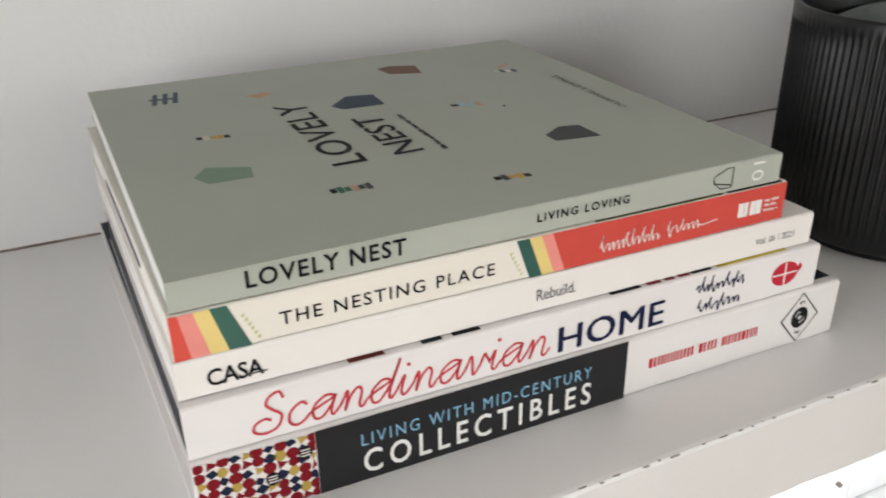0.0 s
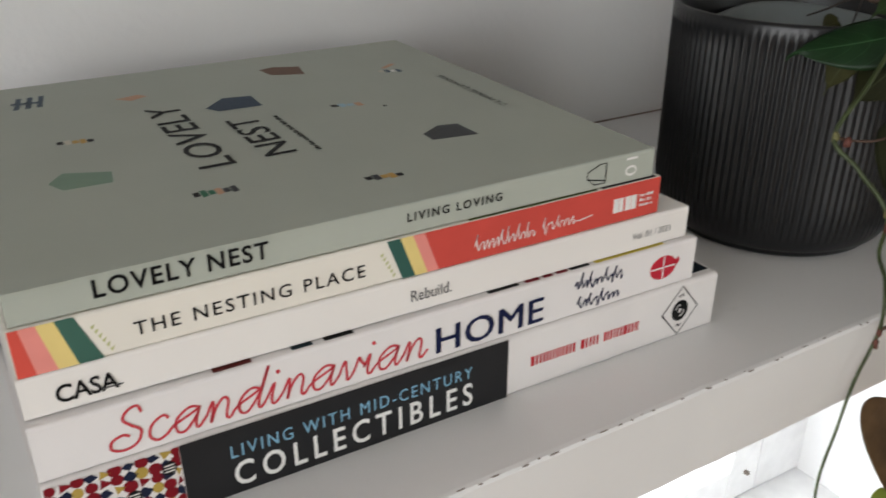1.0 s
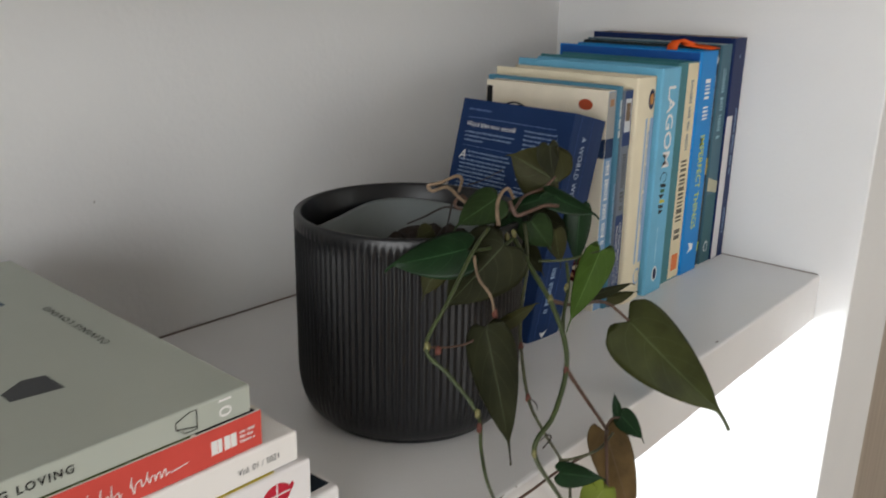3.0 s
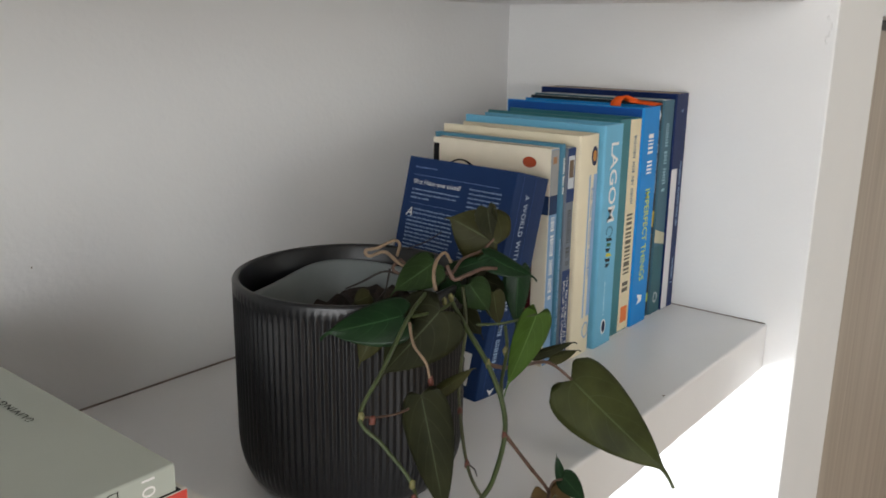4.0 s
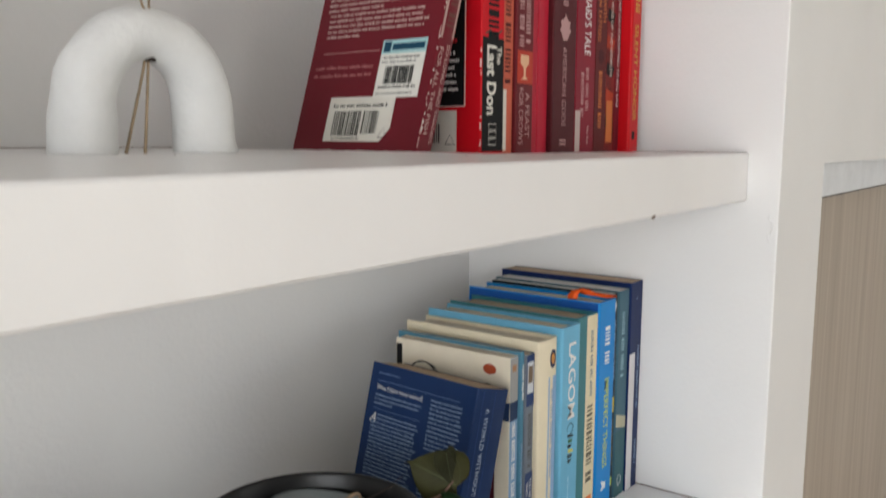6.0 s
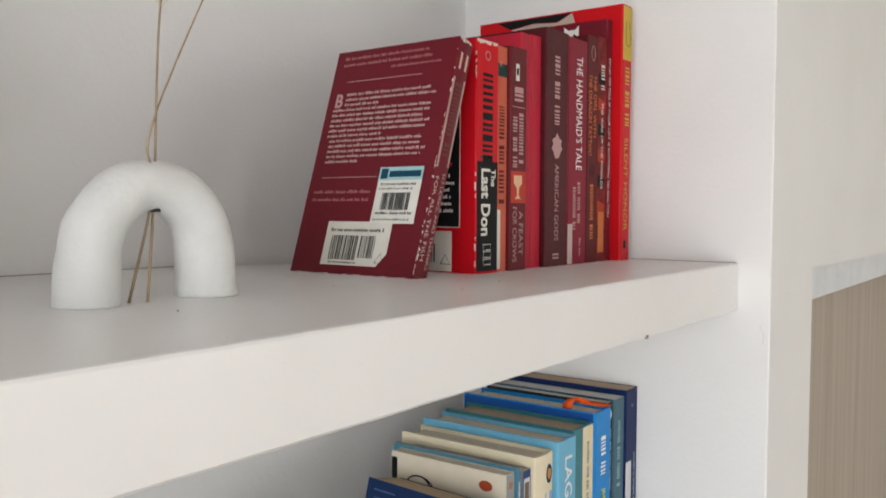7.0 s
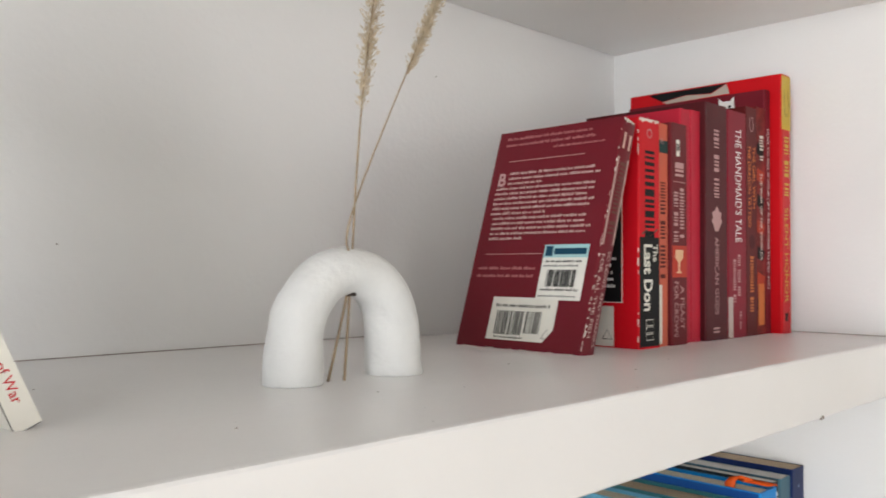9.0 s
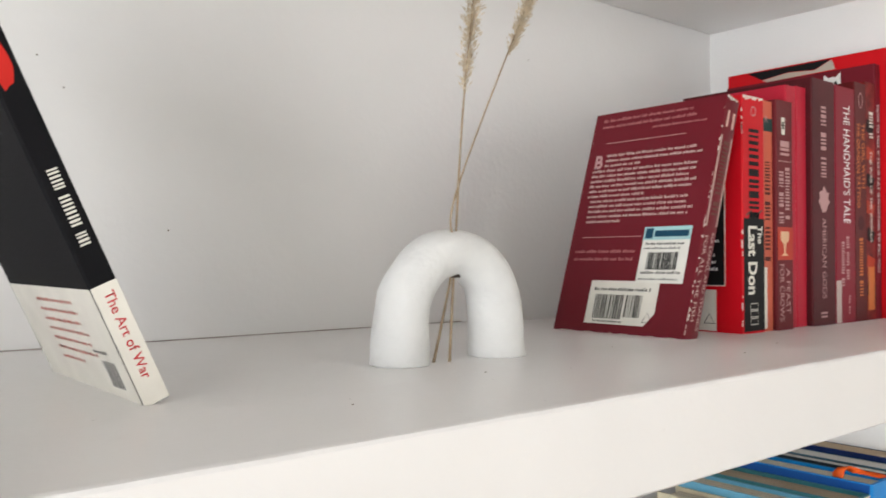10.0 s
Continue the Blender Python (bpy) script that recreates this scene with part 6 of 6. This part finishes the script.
leaf((-0.4896, -0.0501, -0.0440), (-0.5021, -0.0715, -0.0602), 0.0069, (-0.7257, -0.2825, 0.6273), BROWN, 0.25, 0.15, 0.25)
leaf((-0.5258, -0.0406, -0.0586), (-0.5433, -0.0407, -0.0661), 0.0078, (-0.4233, -0.2876, 0.8591), GREEN, 0.25, 0.15, 0.25)
leaf((-0.5188, -0.0419, -0.0531), (-0.5286, -0.0439, -0.0557), 0.0047, (-0.4457, -0.2848, 0.8486), GREEN_BRIGHT, 0.25, 0.15, 0.25)
vine(((-0.4247, 0.0356, 0.1195), (-0.4462, 0.0270, 0.1156), (-0.4688, 0.0223, 0.0980), (-0.4857, 0.0205, 0.0812), (-0.4836, 0.0091, 0.0710), (-0.4804, -0.0050, 0.0563), (-0.4728, -0.0016, 0.0355), (-0.4827, -0.0126, 0.0295), (-0.4650, -0.0055, -0.0008), (-0.4743, -0.0055, -0.0245), (-0.4752, -0.0035, -0.0508), (-0.4763, -0.0015, -0.0889), (-0.4589, 0.0005, -0.1460)), 0.001, 0.0007, STEM_GREEN)
vine(((-0.4065, 0.0338, 0.1116), (-0.4067, 0.0243, 0.1005), (-0.4097, 0.0076, 0.0851), (-0.4129, -0.0039, 0.0689), (-0.4193, -0.0098, 0.0554), (-0.4340, -0.0138, 0.0405), (-0.4501, -0.0149, 0.0284), (-0.4094, -0.0055, -0.0199), (-0.3873, -0.0095, -0.0587), (-0.3469, -0.0115, -0.1201), (-0.2862, -0.0115, -0.2038)), 0.0013, 0.0011, STEM_GREEN)
vine(((-0.3939, 0.0364, 0.1157), (-0.4013, 0.0282, 0.0983), (-0.4136, 0.0220, 0.0762), (-0.4200, 0.0165, 0.0618), (-0.4321, 0.0024, 0.0434), (-0.4373, -0.0102, 0.0331), (-0.3925, 0.0025, -0.0147), (-0.3999, -0.0055, -0.0305), (-0.4127, -0.0075, -0.0616), (-0.4116, -0.0075, -0.0922)), 0.0009, 0.0007, STEM_OLIVE)
vine(((-0.4184, -0.0090, 0.0577), (-0.3973, -0.0093, 0.0332), (-0.3781, -0.0110, 0.0098), (-0.4002, -0.0238, 0.0170), (-0.4166, -0.0357, 0.0001), (-0.4259, -0.0442, -0.0205), (-0.4330, -0.0485, -0.0332)), 0.0011, 0.0007, STEM_BROWN)
vine(((-0.4649, -0.0055, -0.0014), (-0.4399, -0.0065, -0.0010), (-0.4119, -0.0075, 0.0001), (-0.4009, -0.0245, 0.0150)), 0.0008, 0.0006, STEM_BROWN)
vine(((-0.4259, -0.0442, -0.0205), (-0.4141, -0.0497, -0.0256), (-0.3999, -0.0533, -0.0350)), 0.0006, 0.0005, STEM_BROWN)
vine(((-0.4065, 0.0338, 0.1116), (-0.4184, 0.0315, 0.1104), (-0.4420, 0.0291, 0.1136)), 0.0009, 0.0008, STEM_GREEN)
vine(((-0.4032, 0.0200, 0.1016), (-0.3936, 0.0099, 0.1023), (-0.3904, -0.0067, 0.1098)), 0.0007, 0.0006, STEM_GREEN)
vine(((-0.4096, 0.0077, 0.0856), (-0.3898, 0.0073, 0.0779), (-0.3360, 0.0190, 0.0615), (-0.3215, 0.0107, 0.0485)), 0.0011, 0.0009, STEM_BROWN)
vine(((-0.4469, 0.0263, 0.1127), (-0.4504, 0.0207, 0.1041), (-0.4504, 0.0129, 0.0967), (-0.4490, 0.0112, 0.0838)), 0.0007, 0.0006, STEM_TAN)
vine(((-0.4857, 0.0205, 0.0812), (-0.4751, 0.0169, 0.0788), (-0.4623, 0.0148, 0.0779), (-0.4492, 0.0110, 0.0831)), 0.0006, 0.0005, STEM_BROWN)
vine(((-0.3859, 0.0147, 0.0978), (-0.3926, 0.0085, 0.0875), (-0.4061, 0.0019, 0.0768), (-0.4138, -0.0046, 0.0665)), 0.0009, 0.0009, STEM_GREEN)
vine(((-0.3781, -0.0110, 0.0098), (-0.3739, -0.0115, 0.0139), (-0.3705, -0.0146, 0.0147)), 0.0006, 0.0005, STEM_BROWN)
vine(((-0.3786, -0.0157, 0.0092), (-0.4112, -0.0258, 0.0175), (-0.4306, -0.0239, 0.0203), (-0.4382, -0.0211, 0.0218)), 0.0007, 0.0007, STEM_OLIVE)
vine(((-0.4099, 0.0608, 0.1245), (-0.4122, 0.0646, 0.1272), (-0.4192, 0.0674, 0.1338), (-0.4282, 0.0694, 0.1330), (-0.4291, 0.0714, 0.1357), (-0.4247, 0.0670, 0.1371), (-0.4152, 0.0649, 0.1394), (-0.4100, 0.0656, 0.1364), (-0.4082, 0.0689, 0.1295)), 0.0009, 0.0008, STEM_TAN)
vine(((-0.4176, 0.0350, 0.1195), (-0.4165, 0.0373, 0.1274), (-0.4104, 0.0402, 0.1328), (-0.4036, 0.0407, 0.1350), (-0.3988, 0.0405, 0.1292)), 0.001, 0.0008, STEM_TAN)
vine(((-0.4043, 0.0391, 0.1290), (-0.4034, 0.0349, 0.1224), (-0.3998, 0.0307, 0.1240), (-0.3863, 0.0301, 0.1250), (-0.3742, 0.0296, 0.1228)), 0.0012, 0.0009, STEM_BROWN)
vine(((-0.4044, 0.0657, 0.1330), (-0.3946, 0.0625, 0.1350), (-0.3802, 0.0620, 0.1382)), 0.0004, 0.0002, TWIG)
vine(((-0.4107, 0.0600, 0.1203), (-0.4177, 0.0692, 0.1228), (-0.4265, 0.0767, 0.1177), (-0.4331, 0.0822, 0.1143)), 0.0007, 0.0004, TWIG)
vine(((-0.4155, 0.0673, 0.1243), (-0.4178, 0.0670, 0.1173), (-0.4209, 0.0668, 0.1090)), 0.0006, 0.0003, TWIG)
vine(((-0.4104, 0.0661, 0.1280), (-0.4146, 0.0662, 0.1243), (-0.4123, 0.0624, 0.1216), (-0.4082, 0.0622, 0.1248), (-0.4076, 0.0674, 0.1279)), 0.0009, 0.0007, STEM_BROWN)
vine(((-0.4031, 0.0442, 0.1249), (-0.3960, 0.0423, 0.1224), (-0.3834, 0.0448, 0.1271), (-0.3687, 0.0428, 0.1295), (-0.3603, 0.0417, 0.1344)), 0.0009, 0.0007, STEM_BROWN)
vine(((-0.4443, -0.0155, 0.0281), (-0.4401, -0.0170, 0.0326), (-0.4406, -0.0151, 0.0336), (-0.4438, -0.0134, 0.0308)), 0.0004, 0.0002, TWIG)
vine(((-0.4321, 0.0024, 0.0434), (-0.4309, -0.0012, 0.0413), (-0.4315, -0.0031, 0.0384)), 0.0004, 0.0002, TWIG)
node((-0.4854, 0.0202, 0.0812), NODE)
node((-0.4819, 0.0167, 0.0793), RUST)
node((-0.4811, -0.0056, 0.0567), NODE)
node((-0.4828, -0.0081, 0.0517), RUST)
node((-0.4508, -0.0154, 0.0289), NODE)
node((-0.4321, 0.0024, 0.0434), RUST)
node((-0.4200, 0.0165, 0.0618), RUST)
node((-0.4189, -0.0094, 0.0565), RUST)
node((-0.4124, 0.0335, 0.1129), NODE)
node((-0.4076, 0.0330, 0.1140), NODE)
node((-0.3931, 0.0092, 0.0874), NODE)
node((-0.4096, 0.0077, 0.0856), NODE)
node((-0.4492, 0.0112, 0.0886), RUST)
node((-0.4201, 0.0337, 0.1103), RUST)
node((-0.4647, -0.0055, -0.0024), RUST)
node((-0.4655, -0.0055, -0.0082), RUST)
